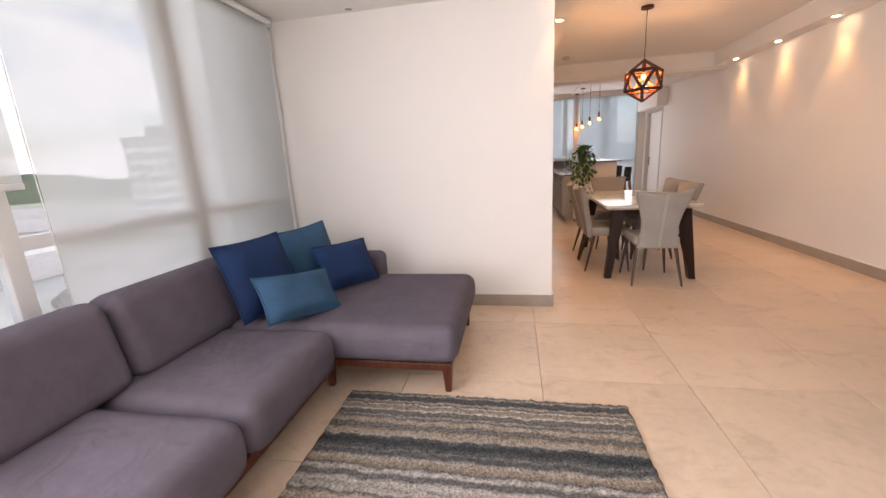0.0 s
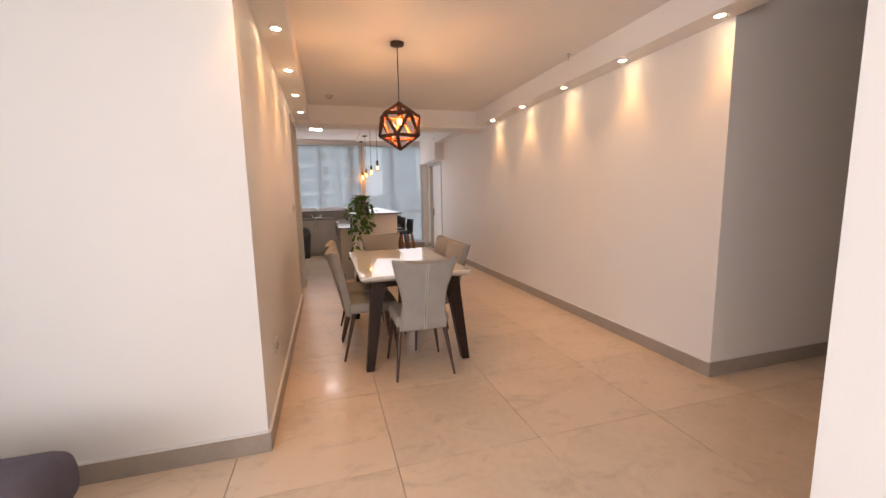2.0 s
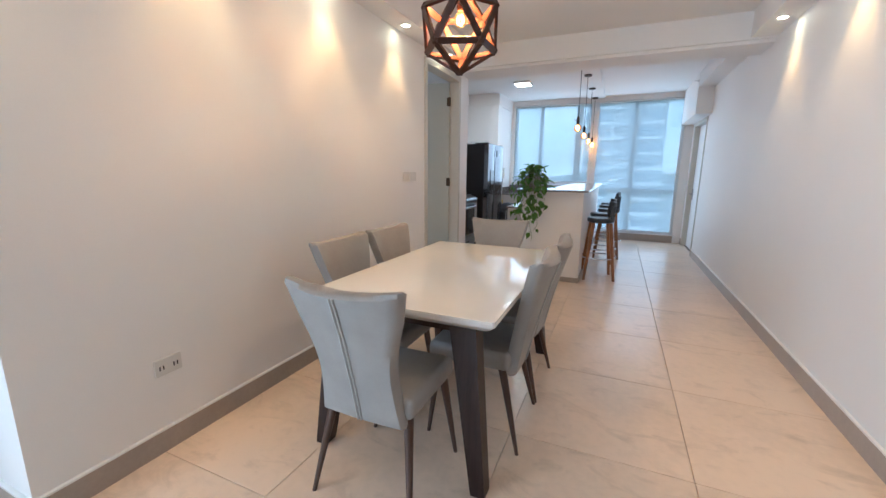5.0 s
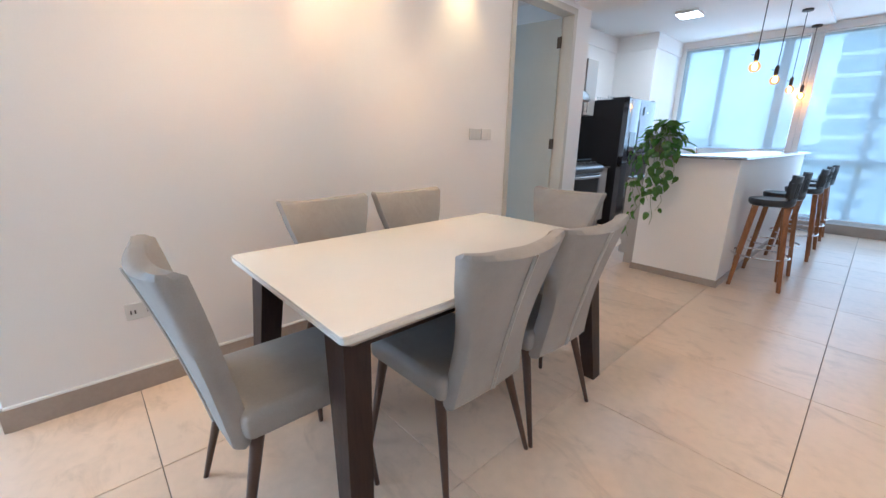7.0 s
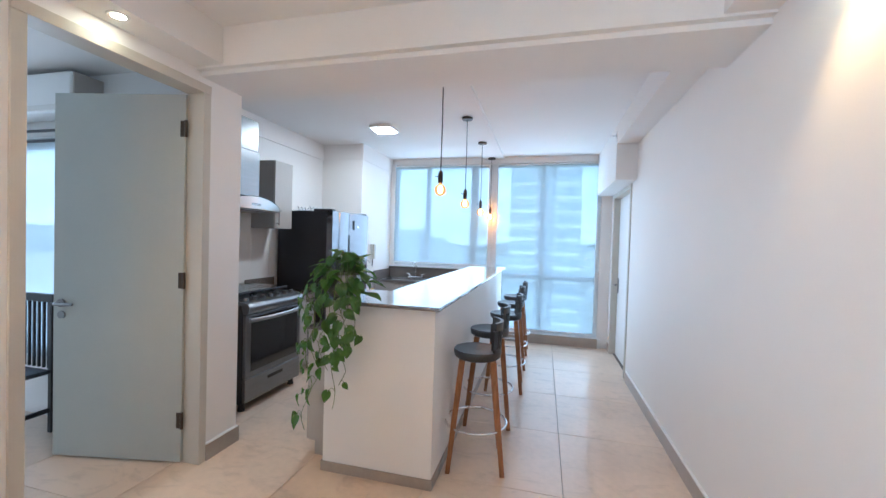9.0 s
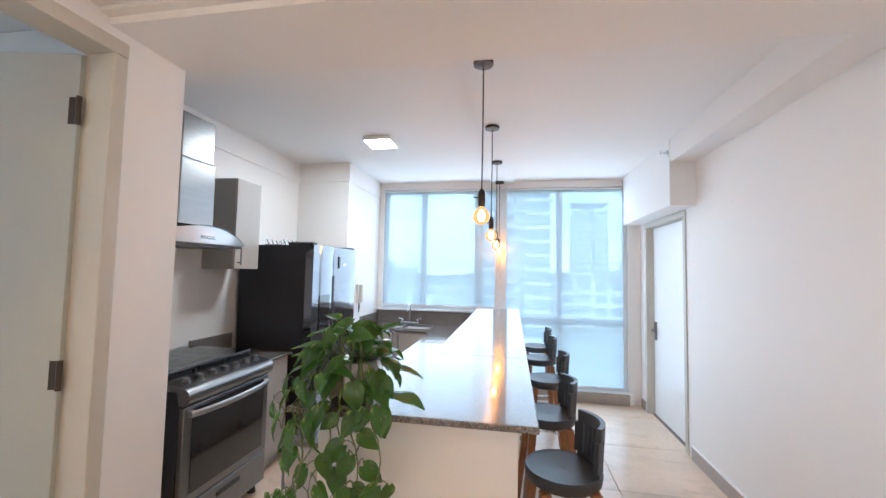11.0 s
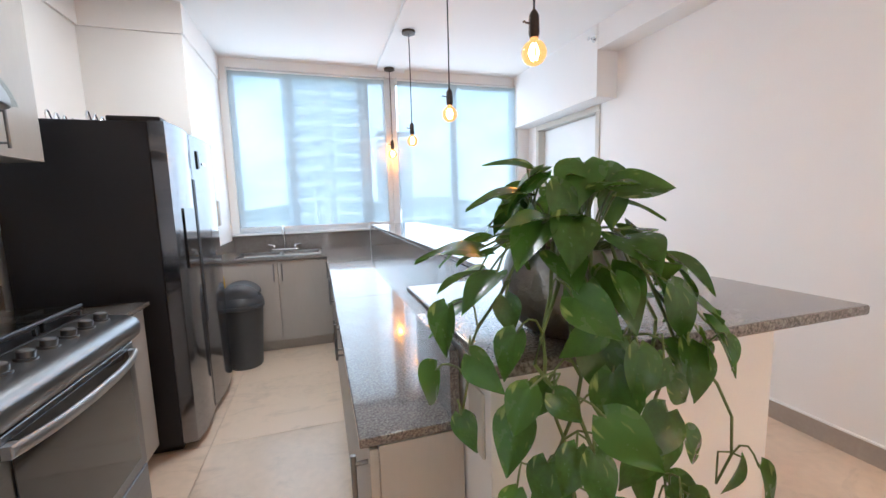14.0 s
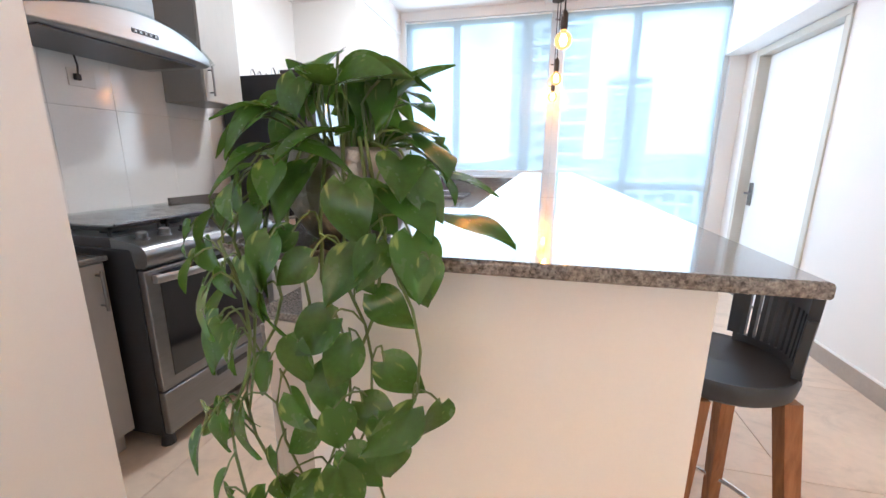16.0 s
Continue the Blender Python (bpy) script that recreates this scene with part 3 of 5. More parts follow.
frame_1 = door_opening("door_frame_1", 0.0, 6.17, 7.14, 2.40, 0.12, 1, "cream painted door frame in the passage wall")
door_1 = thing("door_1", pose(-0.112, 7.085, 0, 0, 0, 180 + 11.5), "pale grey flush door standing open into the side room", "door", kind="structure")
part("leaf", boxes((0.0, 0.86, -0.02, 0.02, 0.012, 2.335, 0.003)), "leafdoor", door_1)
lever(door_1, 0.80, 1.0, 1, -1)
lever(door_1, 0.80, 1.0, -1, -1)
for z in (0.28, 1.17, 2.12):
    bm = boxes((-0.035, 0.0, -0.024, -0.021, z - 0.05, z + 0.05), (-0.012, 0.03, 0.0205, 0.0235, z - 0.05, z + 0.05))
    loft(bm, [circle((-0.008, 0.026, z - 0.052), 0.009, 10), circle((-0.008, 0.026, z + 0.052), 0.009, 10)])
    part("hinge", bm, "bronze", door_1, "bronze butt hinge")

frame_2 = door_opening("door_frame_2", 3.0, 9.76, 10.86, 2.16, 0.12, -1, "pale frame of the far door under the soffit")
door_2 = thing("door_2", (3.085, 10.3, 0), "white flush door, shut, set back in its frame", "door", kind="structure")
part("leaf", boxes((-0.02, 0.02, -0.49, 0.49, 0.01, 2.1, 0.003)), "white", door_2)
hd = bmesh.new()
tube(hd, [(-0.02, 0.43, 0.95), (-0.07, 0.43, 0.95), (-0.075, 0.41, 0.95), (-0.072, 0.31, 0.95)], 0.0095)
box(hd, -0.03, -0.02, 0.4, 0.46, 0.84, 1.04, 0.003)
part("handle", hd, "steel", door_2, "satin steel lever on a long plate")


def window(name, at, length, z0, z1, posts, rails, label):
    """Aluminium window along local x, with posts (x) and rails (x0, x1, z); panes are single sheets of glass between them."""
    w = thing(name, at, label, "window", kind="structure")
    t = 0.05
    fr = boxes((0, length, 0.0, 0.06, z0, z0 + t, 0.004), (0, length, 0.0, 0.06, z1 - t, z1, 0.004), (0, t, 0.001, 0.059, z0 + t, z1 - t, 0.004), (length - t, length, 0.001, 0.059, z0 + t, z1 - t, 0.004))
    part("window_frame", fr, "alu", w)
    for p in posts:
        part("post", boxes((p - 0.035, p + 0.035, 0.002, 0.058, z0 + t, z1 - t, 0.004)), "alu", w)
    for a, b, z in rails:
        part("rail", boxes((a, b, 0.004, 0.056, z - 0.03, z + 0.03, 0.004)), "alu", w)
    xs = [0] + list(posts) + [length]
    for a, b in zip(xs, xs[1:]):
        g = part("pane", boxes((a + 0.02, b - 0.02, 0.028, 0.034, z0 + 0.03, z1 - 0.03)), "glass", w)
        g.visible_shadow = False
    return w


window_1 = window("window_1", (-0.27, 11.09, 0), 1.29, 1.04, 2.66, [0.55], [], "white aluminium kitchen window above the sink")
window_2 = window("window_2", (1.03, 11.09, 0), 1.83, 0.14, 2.66, [0.245, 0.318, 1.02], [(0.3, 1.78, 0.97)], "white floor-length aluminium kitchen window")
window_3 = window("window_3", pose(-2.36, 2.99, 0, 0, 0, -90), 7.69, 0.12, 2.46, [1.09, 1.16, 2.1, 3.6, 5.1, 6.6], [(0.05, 7.64, 1.05)], "white aluminium living room window wall")
window_4 = window("window_4", (-3.3, 7.32, 0), 2.05, 0.5, 2.16, [1.0], [], "aluminium window of the side room")


def roller_blind(at, length, z0, z1, cloth, label, chain=True):
    b = thing("roller_blind", at, label, "roller blind", group="roller blinds")
    bm = boxes((0, length, -0.0012, 0.0012, z0 + 0.02, z1 - 0.03))
    part("cloth", bm, cloth, b)
    bm = bmesh.new()
    loft(bm, [circle((0, 0.022, z1 - 0.03), 0.022, 14, 0), circle((length, 0.022, z1 - 0.03), 0.022, 14, 0)])
    part("roller", bm, "white", b)
    part("bottom_bar", boxes((0, length, -0.008, 0.008, z0, z0 + 0.028, 0.004)), "alu", b)
    for x in (-0.012, length):
        part("bracket", boxes((x, x + 0.012, -0.012, 0.05, z1 - 0.065, z1 + 0.005, 0.002)), "alu", b)
    if chain:
        part("chain", tube(bmesh.new(), [(length + 0.006, 0.0, z1 - 0.05), (length + 0.008, 0.0, (z0 + z1) / 2), (length + 0.006, 0.01, z0 + 0.35)], 0.0025, 6), "alu", b)
    return b


roller_blind((-0.255, 11.02, 0), 1.5, 1.09, 2.655, "blind_kitchen", "white screen roller blind drawn over the sink window")
roller_blind((1.385, 11.02, 0), 1.41, 0.17, 2.655, "blind_kitchen", "white screen roller blind drawn to the floor")
roller_blind(pose(-2.265, 2.872, 0, 0, 0, -90), 1.852, 0.14, 2.47, "blind_living", "cream screen roller blind drawn behind the sofa")
roller_blind(pose(-2.265, 0.965, 0, 0, 0, -90), 2.9, 1.27, 2.47, "blind_living", "cream screen roller blind half lowered behind the sofa")
roller_blind((-3.32, 7.27, 0), 2.1, 0.45, 2.2, "blind", "white screen roller blind in the side room", False)
cr = thing("curtain_rail", (-2.2, 7.235, 2.14), "double black rail above the side room blind", "curtain rail")
part("rod", tube(bmesh.new(), [(-1.1, 0, 0), (1.02, 0, 0)], 0.011, 8), "black", cr)
part("rod", tube(bmesh.new(), [(-1.1, -0.02, 0.07), (1.02, -0.02, 0.07)], 0.011, 8), "black", cr)
for bx in (-1.05, 1.0):
    part("bracket", boxes((bx - 0.01, bx + 0.01, -0.03, 0.0546, -0.02, 0.09)), "black", cr)


# ---- ceiling lamps ----
def downlight(x, y, z, lit, label):
    d = thing("downlight", (x, y, z), label, "downlight", group="recessed spots" if lit else "unlit recessed spots")
    bm = lathe(bmesh.new(), [(0.03, 0.002), (0.031, -0.004), (0.044, -0.005), (0.047, -0.001), (0.047, 0.002)], 20)
    part("trim_ring", bm, "white", d)
    bm = lathe(bmesh.new(), [(0.029, -0.0005), (0.029, -0.0025)], 16)
    part("lens", bm, "spot" if lit else "steel", d)
    if lit:
        ld = bpy.data.lights.new("spot_lamp", "SPOT")
        ld.energy, ld.color, ld.spot_size, ld.spot_blend, ld.shadow_soft_size = SPOT_W, (1.0, 0.53, 0.18), radians(74), 0.75, 0.025
        lo = new("spot_lamp", ld)
        lo.parent = d
        lo.matrix_basis = pose(0, 0, -0.02)
    return d


SPOT_W = 7.5
for y in (2.9, 3.81, 4.71, 5.6, 6.5):
    downlight(0.115, y, SOFF, True, "small round recessed spot, lit warm, in the soffit")
for y in (2.92, 3.8, 4.68, 5.6, 6.55):
    downlight(2.885, y, SOFF, True, "small round recessed spot, lit warm, in the soffit")
for x in (-1.57, -0.67):
    downlight(x, 2.93, SOFF, False, "small round recessed spot, unlit, in the living room ceiling")

smoke = thing("smoke_detector", (0.484, 6.45, CEIL), "small round cream smoke detector on the ceiling", "smoke detector")
part("body", lathe(bmesh.new(), [(0.055, 0.001), (0.055, -0.02), (0.03, -0.038), (0.0, -0.04)], 20), "frame", smoke)

panel = thing("ceiling_light", (0.265, 9.3, KCEIL), "square surface ceiling light with a glowing diffuser", "ceiling light")
part("frame", boxes((-0.13, 0.13, -0.13, 0.13, -0.035, 0.0, 0.006)), "white", panel)
part("diffuser", boxes((-0.115, 0.115, -0.115, 0.115, -0.042, -0.0355, 0.003)), "panel", panel)
pl = bpy.data.lights.new("panel_lamp", "AREA")
pl.energy, pl.size, pl.color = 5.0, 0.22, (1.0, 0.92, 0.8)
plo = new("panel_lamp", pl)
plo.parent = panel
plo.matrix_basis = pose(0, 0, -0.05)


def sprinkler(x, y, z, m):
    s = thing("sprinkler", Matrix.Translation((x, y, z)) @ m, "small chrome fire sprinkler head", "sprinkler", group="sprinklers")
    bm = lathe(bmesh.new(), [(0.028, 0.0), (0.028, -0.004), (0.011, -0.006), (0.011, -0.03), (0.004, -0.034), (0.004, -0.055), (0.016, -0.056), (0.016, -0.059)], 14)
    part("head", bm, "chrome", s)


sprinkler(2.72, 4.35, CEIL, pose(0, 0, 0))
sprinkler(2.795, 9.6, 2.64, pose(0, 0, 0, 0, 90, 0))


def globe_pendant(y, low):
    p = thing("globe_pendant", (1.294, y, 2.718), "amber filament globe bulb on a black cord above the bar", "pendant lamp", group="pendants above the bar")
    part("canopy", lathe(bmesh.new(), [(0.0, 0.0), (0.055, 0.0), (0.055, -0.02), (0.012, -0.026), (0.0, -0.026)], 20), "bronze", p, "dark bronze canopy")
    part("cord", tube(bmesh.new(), [(0, 0, -0.02), (0.002, 0, -0.35), (0, 0, low - 0.02)], 0.004, 6), "cord", p)
    sk = lathe(bmesh.new(), [(0.004, low - 0.005), (0.012, low - 0.015), (0.019, low - 0.030), (0.02, low - 0.090), (0.016, low - 0.105), (0.0, low - 0.105)], 14)
    tube(sk, [(0.018, 0, low - 0.055), (-0.034, 0, low - 0.055), (-0.04, 0, low - 0.050), (-0.044, 0, low - 0.055)], 0.0035, 6)
    part("socket", sk, "bronze", p, "bronze socket with a turn key")
    bm = bmesh.new()
    prof = [(0.013, low - 0.100), (0.016, low - 0.115)] + [(0.046 * math.sin(a), low - 0.157 + 0.046 * math.cos(a)) for a in [0.45 + i * (math.pi - 0.45) / 10 for i in range(11)]]
    bulb = part("bulb", lathe(bm, prof, 20), BULBGLASS, p, "amber glass globe")
    fl = bmesh.new()
    for k in range(5):
        a = 2 * math.pi * k / 5
        tube(fl, [(0.008 * math.cos(a), 0.008 * math.sin(a), low - 0.125), (0.019 * math.cos(a), 0.019 * math.sin(a), low - 0.155), (0.009 * math.cos(a), 0.009 * math.sin(a), low - 0.182)], 0.0028, 5)
    part("filament", fl, "filament", bulb)
    ld = bpy.data.lights.new("bulb_lamp", "POINT")
    ld.energy, ld.color, ld.shadow_soft_size = 1.1, (1.0, 0.55, 0.2), 0.02
    lo = new("bulb_lamp", ld)
    lo.parent = p
    lo.matrix_basis = pose(0, 0, low - 0.157)


BULBGLASS = glass("amber_bulb_glass", (0.62, 0.3, 0.07), 0.03)
for n in BULBGLASS.node_tree.nodes:
    if n.type == "MIX_SHADER":
        bt = BULBGLASS.node_tree
        em = nd(bt, "Emission", Color=(1.0, 0.58, 0.22, 1), Strength=0.19)
        ad = nd(bt, "AddShader")
        bt.links.new(n.outputs[0], ad.inputs[0])
        bt.links.new(em.outputs[0], ad.inputs[1])
        bt.links.new(ad.outputs[0], bt.nodes["Material Output"].inputs["Surface"])
for y, low in ((8.02, -0.70), (9.0, -0.712), (10.0, -0.72), (10.93, -0.72)):
    globe_pendant(y, low)


def geometric_pendant(x, y):
    p = thing("geometric_pendant", (x, y, CEIL), "dark brown metal pendant lamp shaped as an open faceted cage", "pendant lamp")
    part("canopy", lathe(bmesh.new(), [(0.0, 0.0), (0.06, 0.0), (0.06, -0.022), (0.014, -0.03), (0.0, -0.03)], 20), "rust", p)
    zc, R = -0.715, 0.21
    part("cord", tube(bmesh.new(), [(0, 0, -0.02), (0, 0, zc + R - 0.01)], 0.004, 6), "cord", p)
    part("socket", lathe(bmesh.new(), [(0.006, zc + R), (0.02, zc + R - 0.012), (0.02, zc + 0.1), (0.014, zc + 0.085), (0.0, zc + 0.085)], 14), "rust", p)
    tmp = bmesh.new()
    bmesh.ops.create_icosphere(tmp, subdivisions=1, radius=R)
    top = max(tmp.verts, key=lambda v: v.co.z).co.normalized()
    turn = top.rotation_difference(Vector((0, 0, 1))).to_matrix()
    for e in tmp.edges:
        a, b = [turn @ v.co for v in e.verts]
        mid = (a + b) / 2
        d = (b - a).normalized()
        o = mid.normalized()
        s = d.cross(o).normalized()
        bm = bmesh.new()
        rings = []
        for q, k in ((a, 0.0), (b, 0.0)):
            c = q + Vector((0, 0, zc))
            rings.append([c + s * 0.015 + o * 0.005, c - s * 0.015 + o * 0.005, c - s * 0.015 - o * 0.008, c + s * 0.015 - o * 0.008])
        br = part("bar", loft(bm, rings), "rust", p)
        lm = bmesh.new()
        part("liner", loft(lm, [[c + s * 0.012 - o * 0.0084, c - s * 0.012 - o * 0.0084, c - s * 0.012 - o * 0.0105, c + s * 0.012 - o * 0.0105] for c in (a * 0.93 + b * 0.07 + Vector((0, 0, zc)), b * 0.93 + a * 0.07 + Vector((0, 0, zc)))]), COPPER, br, "copper-coloured inner face")
    tmp.free()
    prof = [(0.013, zc + 0.09)] + [(0.034 * math.sin(a), zc + 0.045 + 0.038 * math.cos(a)) for a in [0.4 + i * (math.pi - 0.4) / 9 for i in range(10)]]
    bulb = part("bulb", lathe(bmesh.new(), prof, 18), BULBGLASS, p, "amber glowing bulb")
    part("filament", tube(bmesh.new(), [(-0.012, 0, zc + 0.06), (-0.014, 0, zc + 0.03), (0.0, 0.008, zc + 0.022), (0.014, 0, zc + 0.03), (0.012, 0, zc + 0.06)], 0.004, 6), "filament", bulb)
    ld = bpy.data.lights.new("cage_lamp", "POINT")
    ld.energy, ld.color, ld.shadow_soft_size = 14.0, (1.0, 0.67, 0.35), 0.045
    lo = new("cage_lamp", ld)
    lo.parent = p
    lo.matrix_basis = pose(0, 0, zc + 0.04)


COPPER = mat("copper_leaf", (0.2, 0.05, 0.02), rough=0.4, metal=0.5, var=0.15)
geometric_pendant(1.05, 4.46)


# ---- living room ----
def pillowy(w, d, h, puff, n=12, edge=0.0):
    """A stuffed cushion: w by d, h thick at the seam, puffed in the middle, corners pulled in a little."""
    bm = bmesh.new()
    grid = {}
    for side in (1, -1):
        for i in range(n + 1):
            for j in range(n + 1):
                u, v = 2 * i / n - 1, 2 * j / n - 1
                rim = abs(u) == 1 or abs(v) == 1
                k = (1 - u ** 4) * (1 - v ** 4)
                pinch = 1 - 0.06 * (1 - abs(u) ** 2) * abs(v) - 0.0
                pinchv = 1 - 0.06 * (1 - abs(v) ** 2) * abs(u)
                z = side * (h / 2 * k ** 0.5 + puff * k)
                wr = 0.004 * noise.noise(Vector((u * 2.3, v * 2.3, side * 3.0)))
                key = (i, j, 0 if rim else side)
                if key not in grid:
                    grid[key] = bm.verts.new((w / 2 * u * pinchv, d / 2 * v * pinch, z + wr))
    for side in (1, -1):
        for i in range(n):
            for j in range(n):
                q = [grid[(a, b, 0 if a in (0, n) or b in (0, n) else side)] for a, b in ((i, j), (i + 1, j), (i + 1, j + 1), (i, j + 1))]
                bm.faces.new(q if side > 0 else q[::-1])
    return bm


def soft(bm, x0, x1, y0, y1, z0, z1, r=0.05, sag=0.015):
    """An upholstered block with rolled edges and slightly crowned top."""
    box(bm, x0, x1, y0, y1, z0, z1, r, 4)
    return bm


sofa = thing("corner_sofa", (-1.7, 0.6, 0), "grey fabric corner sofa with a chaise on reddish wooden legs", "sofa")
SO = Matrix.Translation((1.7, -0.6, 0))


def sofa_part(nm, bm, m="sofa", label=""):
    return part(nm, bm, m, sofa, label, SO)


sofa_part("seat", soft(bmesh.new(), -2.12, -1.29, 0.83, 1.575, 0.165, 0.415, 0.085))
sofa_part("seat", soft(bmesh.new(), -2.12, -1.29, -0.16, 0.822, 0.165, 0.415, 0.085))
sofa_part("chaise_seat", soft(bmesh.new(), -2.12, -0.61, 1.555, 2.63, 0.2, 0.425, 0.08))
for y0, y1 in ((0.99, 1.78), (0.14, 0.975), (1.79, 2.55)):
    bm = bmesh.new()
    soft(bm, -0.11, 0.11, 0, y1 - y0, 0, 0.42, 0.07)
    ob = sofa_part("back_cushion", bm, "sofa")
    ob.matrix_basis = SO @ pose(-2.03, y0, 0.38, 0, -12, 0)
sofa_part("arm", soft(bmesh.new(), -2.2, -1.34, 2.53, 2.69, 0.25, 0.60, 0.05))
sofa_part("back_panel", soft(bmesh.new(), -2.24, -2.13, -0.16, 2.72, 0.2, 0.66, 0.04))
sofa_part("base_rail", boxes((-2.15, -1.33, -0.12, 1.6, 0.155, 0.2, 0.006), (-2.15, -0.655, 1.6, 2.60, 0.155, 0.2, 0.006)), "redwood", "reddish wooden base rail")
for x, y in ((-0.685, 1.66), (-0.685, 2.56), (-1.40, 1.65), (-2.1, 2.62), (-1.38, -0.06), (-2.1, -0.06)):
    bm = bmesh.new()
    loft(bm, [[(x + sx * 0.016, y + sy * 0.016, 0) for sx, sy in ((-1, -1), (1, -1), (1, 1), (-1, 1))], [(x + sx * 0.028, y + sy * 0.028, 0.156) for sx, sy in ((-1, -1), (1, -1), (1, 1), (-1, 1))]])
    sofa_part("leg", bm, "redwood", "tapered reddish wooden leg")


def throw_pillow(at, w, d, m, label):
    ob = solid("throw_pillow", pillowy(w, d, 0.03, 0.065), m, label, "pillow", at, "throw pillows")
    rim = []
    for k in range(48):
        s = k / 12
        e, f = int(s), s - int(s)
        u, v = [(-1 + 2 * f, -1), (1, -1 + 2 * f), (1 - 2 * f, 1), (-1, 1 - 2 * f)][e]
        rim.append((w / 2 * u * (1 - 0.06 * (1 - v * v) * abs(u)), d / 2 * v * (1 - 0.06 * (1 - u * u) * abs(v)), 0))
    part("piping", tube(bmesh.new(), rim, 0.006, 6, close=True), m, ob)
    return ob


throw_pillow(pose(-1.84, 1.76, 0.665, 68, 8, 76) @ Matrix.Rotation(radians(8), 4, "Z"), 0.50, 0.47, "navy", "square navy velvet throw pillow against the sofa back")
throw_pillow(pose(-1.82, 2.33, 0.66, 70, -4, 66), 0.42, 0.42, "teal", "square steel-blue velvet throw pillow in the sofa corner")
throw_pillow(pose(-1.53, 2.30, 0.585, 56, 14, 42) @ Matrix.Rotation(radians(17), 4, "Z"), 0.42, 0.34, "navy", "square navy velvet throw pillow leaning on the arm")
throw_pillow(pose(-1.56, 1.69, 0.565, 56, 8, 66), 0.50, 0.28, "teal", "oblong steel-blue velvet lumbar pillow in front of the others")

# striped shag rug
bm = bmesh.new()
NX, NY = 96, 150
RX0, RX1, RY0, RY1 = -1.255, 0.265, -0.75, 1.595
vs = []
for i in range(NX + 1):
    for j in range(NY + 1):
        x, y = RX0 + (RX1 - RX0) * i / NX, RY0 + (RY1 - RY0) * j / NY
        rim = i in (0, NX) or j in (0, NY)
        z = 0.002 if rim else 0.02 + 0.009 * noise.noise(Vector((x * 38, y * 38, 0))) + 0.006 * noise.noise(Vector((x * 90, y * 70, 5)))
        e = 0.012 * noise.noise(Vector((x * 20, y * 20, 9))) if rim else 0
        vs.append(bm.verts.new((x + e, y + e, z)))
for i in range(NX):
    for j in range(NY):
        a = i * (NY + 1) + j
        bm.faces.new((vs[a], vs[a + NY + 1], vs[a + NY + 2], vs[a + 1]))
solid("area_rug", bm, "rug", "shaggy rug striped charcoal, slate, beige and cream on the tiles", "rug")

stand = thing("tv_stand", (1.388, 0.19, 0), "low dark brown wooden tv stand with drawer and open shelf", "tv stand")
part("drawer_box", boxes((-0.24, 0.2, -0.8, 0.955, 0.03, 0.235, 0.005)), "darkwood", stand)
part("plinth", boxes((-0.2, 0.18, -0.76, 0.9, 0.0, 0.0296)), "black", stand)
part("shelf_back", boxes((0.16, 0.18, -0.78, 0.935, 0.2354, 0.395)), "darkwood", stand)
for y in (-0.78, 0.06, 0.915):
    part("side_panel", boxes((-0.2, 0.1596, y, y + 0.02, 0.2354, 0.395, 0.002)), "darkwood", stand)
part("top", boxes((-0.205, 0.185, -0.79, 0.945, 0.3954, 0.42, 0.004)), "darkwood", stand)
for y in (0.08,):
    part("drawer_gap", boxes((-0.2415, -0.2395, y - 0.002, y + 0.002, 0.04, 0.225)), "black", stand)

BEIGE = mat("beige_print", (0.55, 0.44, 0.33), rough=0.5, var=0.08, bump=0.0)
mag = thing("magazine", pose(1.39, 0.945, 0.4205, 0, 0, 4), "stack of printed magazines lying on the tv stand", "magazine")
part("page_block", boxes((-0.17, 0.17, -0.125, 0.12, 0.0, 0.02, 0.003)), "paper", mag)
cv = part("cover", boxes((-0.172, 0.172, -0.127, 0.122, 0.0204, 0.022)), "paper", mag, "pale printed cover")
part("beige_panel", boxes((-0.165, 0.165, -0.12, -0.03, 0.0222, 0.0225)), BEIGE, cv, "beige printed band")
part("picture", boxes((-0.06, 0.03, -0.045, 0.005, 0.0226, 0.0229)), "bin", cv, "dark blue-grey printed picture")
part("picture", boxes((-0.05, 0.13, 0.03, 0.1, 0.0222, 0.0225)), "ink", cv, "grey printed picture")
part("print_line", boxes((0.07, 0.15, -0.015, -0.008, 0.0226, 0.0229)), "ink", cv)
for k, (dx, a) in enumerate(((-0.012, -3), (0.006, 2))):
    part("sheet", boxes((-0.17, 0.17, -0.122, 0.118, 0.0, 0.0016)), "paper", mag, at=pose(dx, -0.006 + 0.004 * k, -0.0 + 0.0065 * (k + 1), 0, 0, a))
tv = thing("television", (1.5946, 0.19, 0.955), "large black flat television on the wall", "television")
part("bezel", boxes((-0.06, 0.0, -0.9, 0.765, 0.0, 0.95, 0.006)), "black", tv)
part("screen", boxes((-0.063, -0.0604, -0.885, 0.75, 0.015, 0.935)), "tv", tv)


# ---- dining ----
table = thing("dining_table", (1.027, 4.525, 0), "dining table with glossy white glass top and dark wooden legs", "table")
HX, HY = 0.443, 0.745


def slab_ring(hx, hy, z, c=0.012):
    return [(-hx + c, -hy, z), (hx - c, -hy, z), (hx, -hy + c, z), (hx, hy - c, z), (hx - c, hy, z), (-hx + c, hy, z), (-hx, hy - c, z), (-hx, -hy + c, z)]


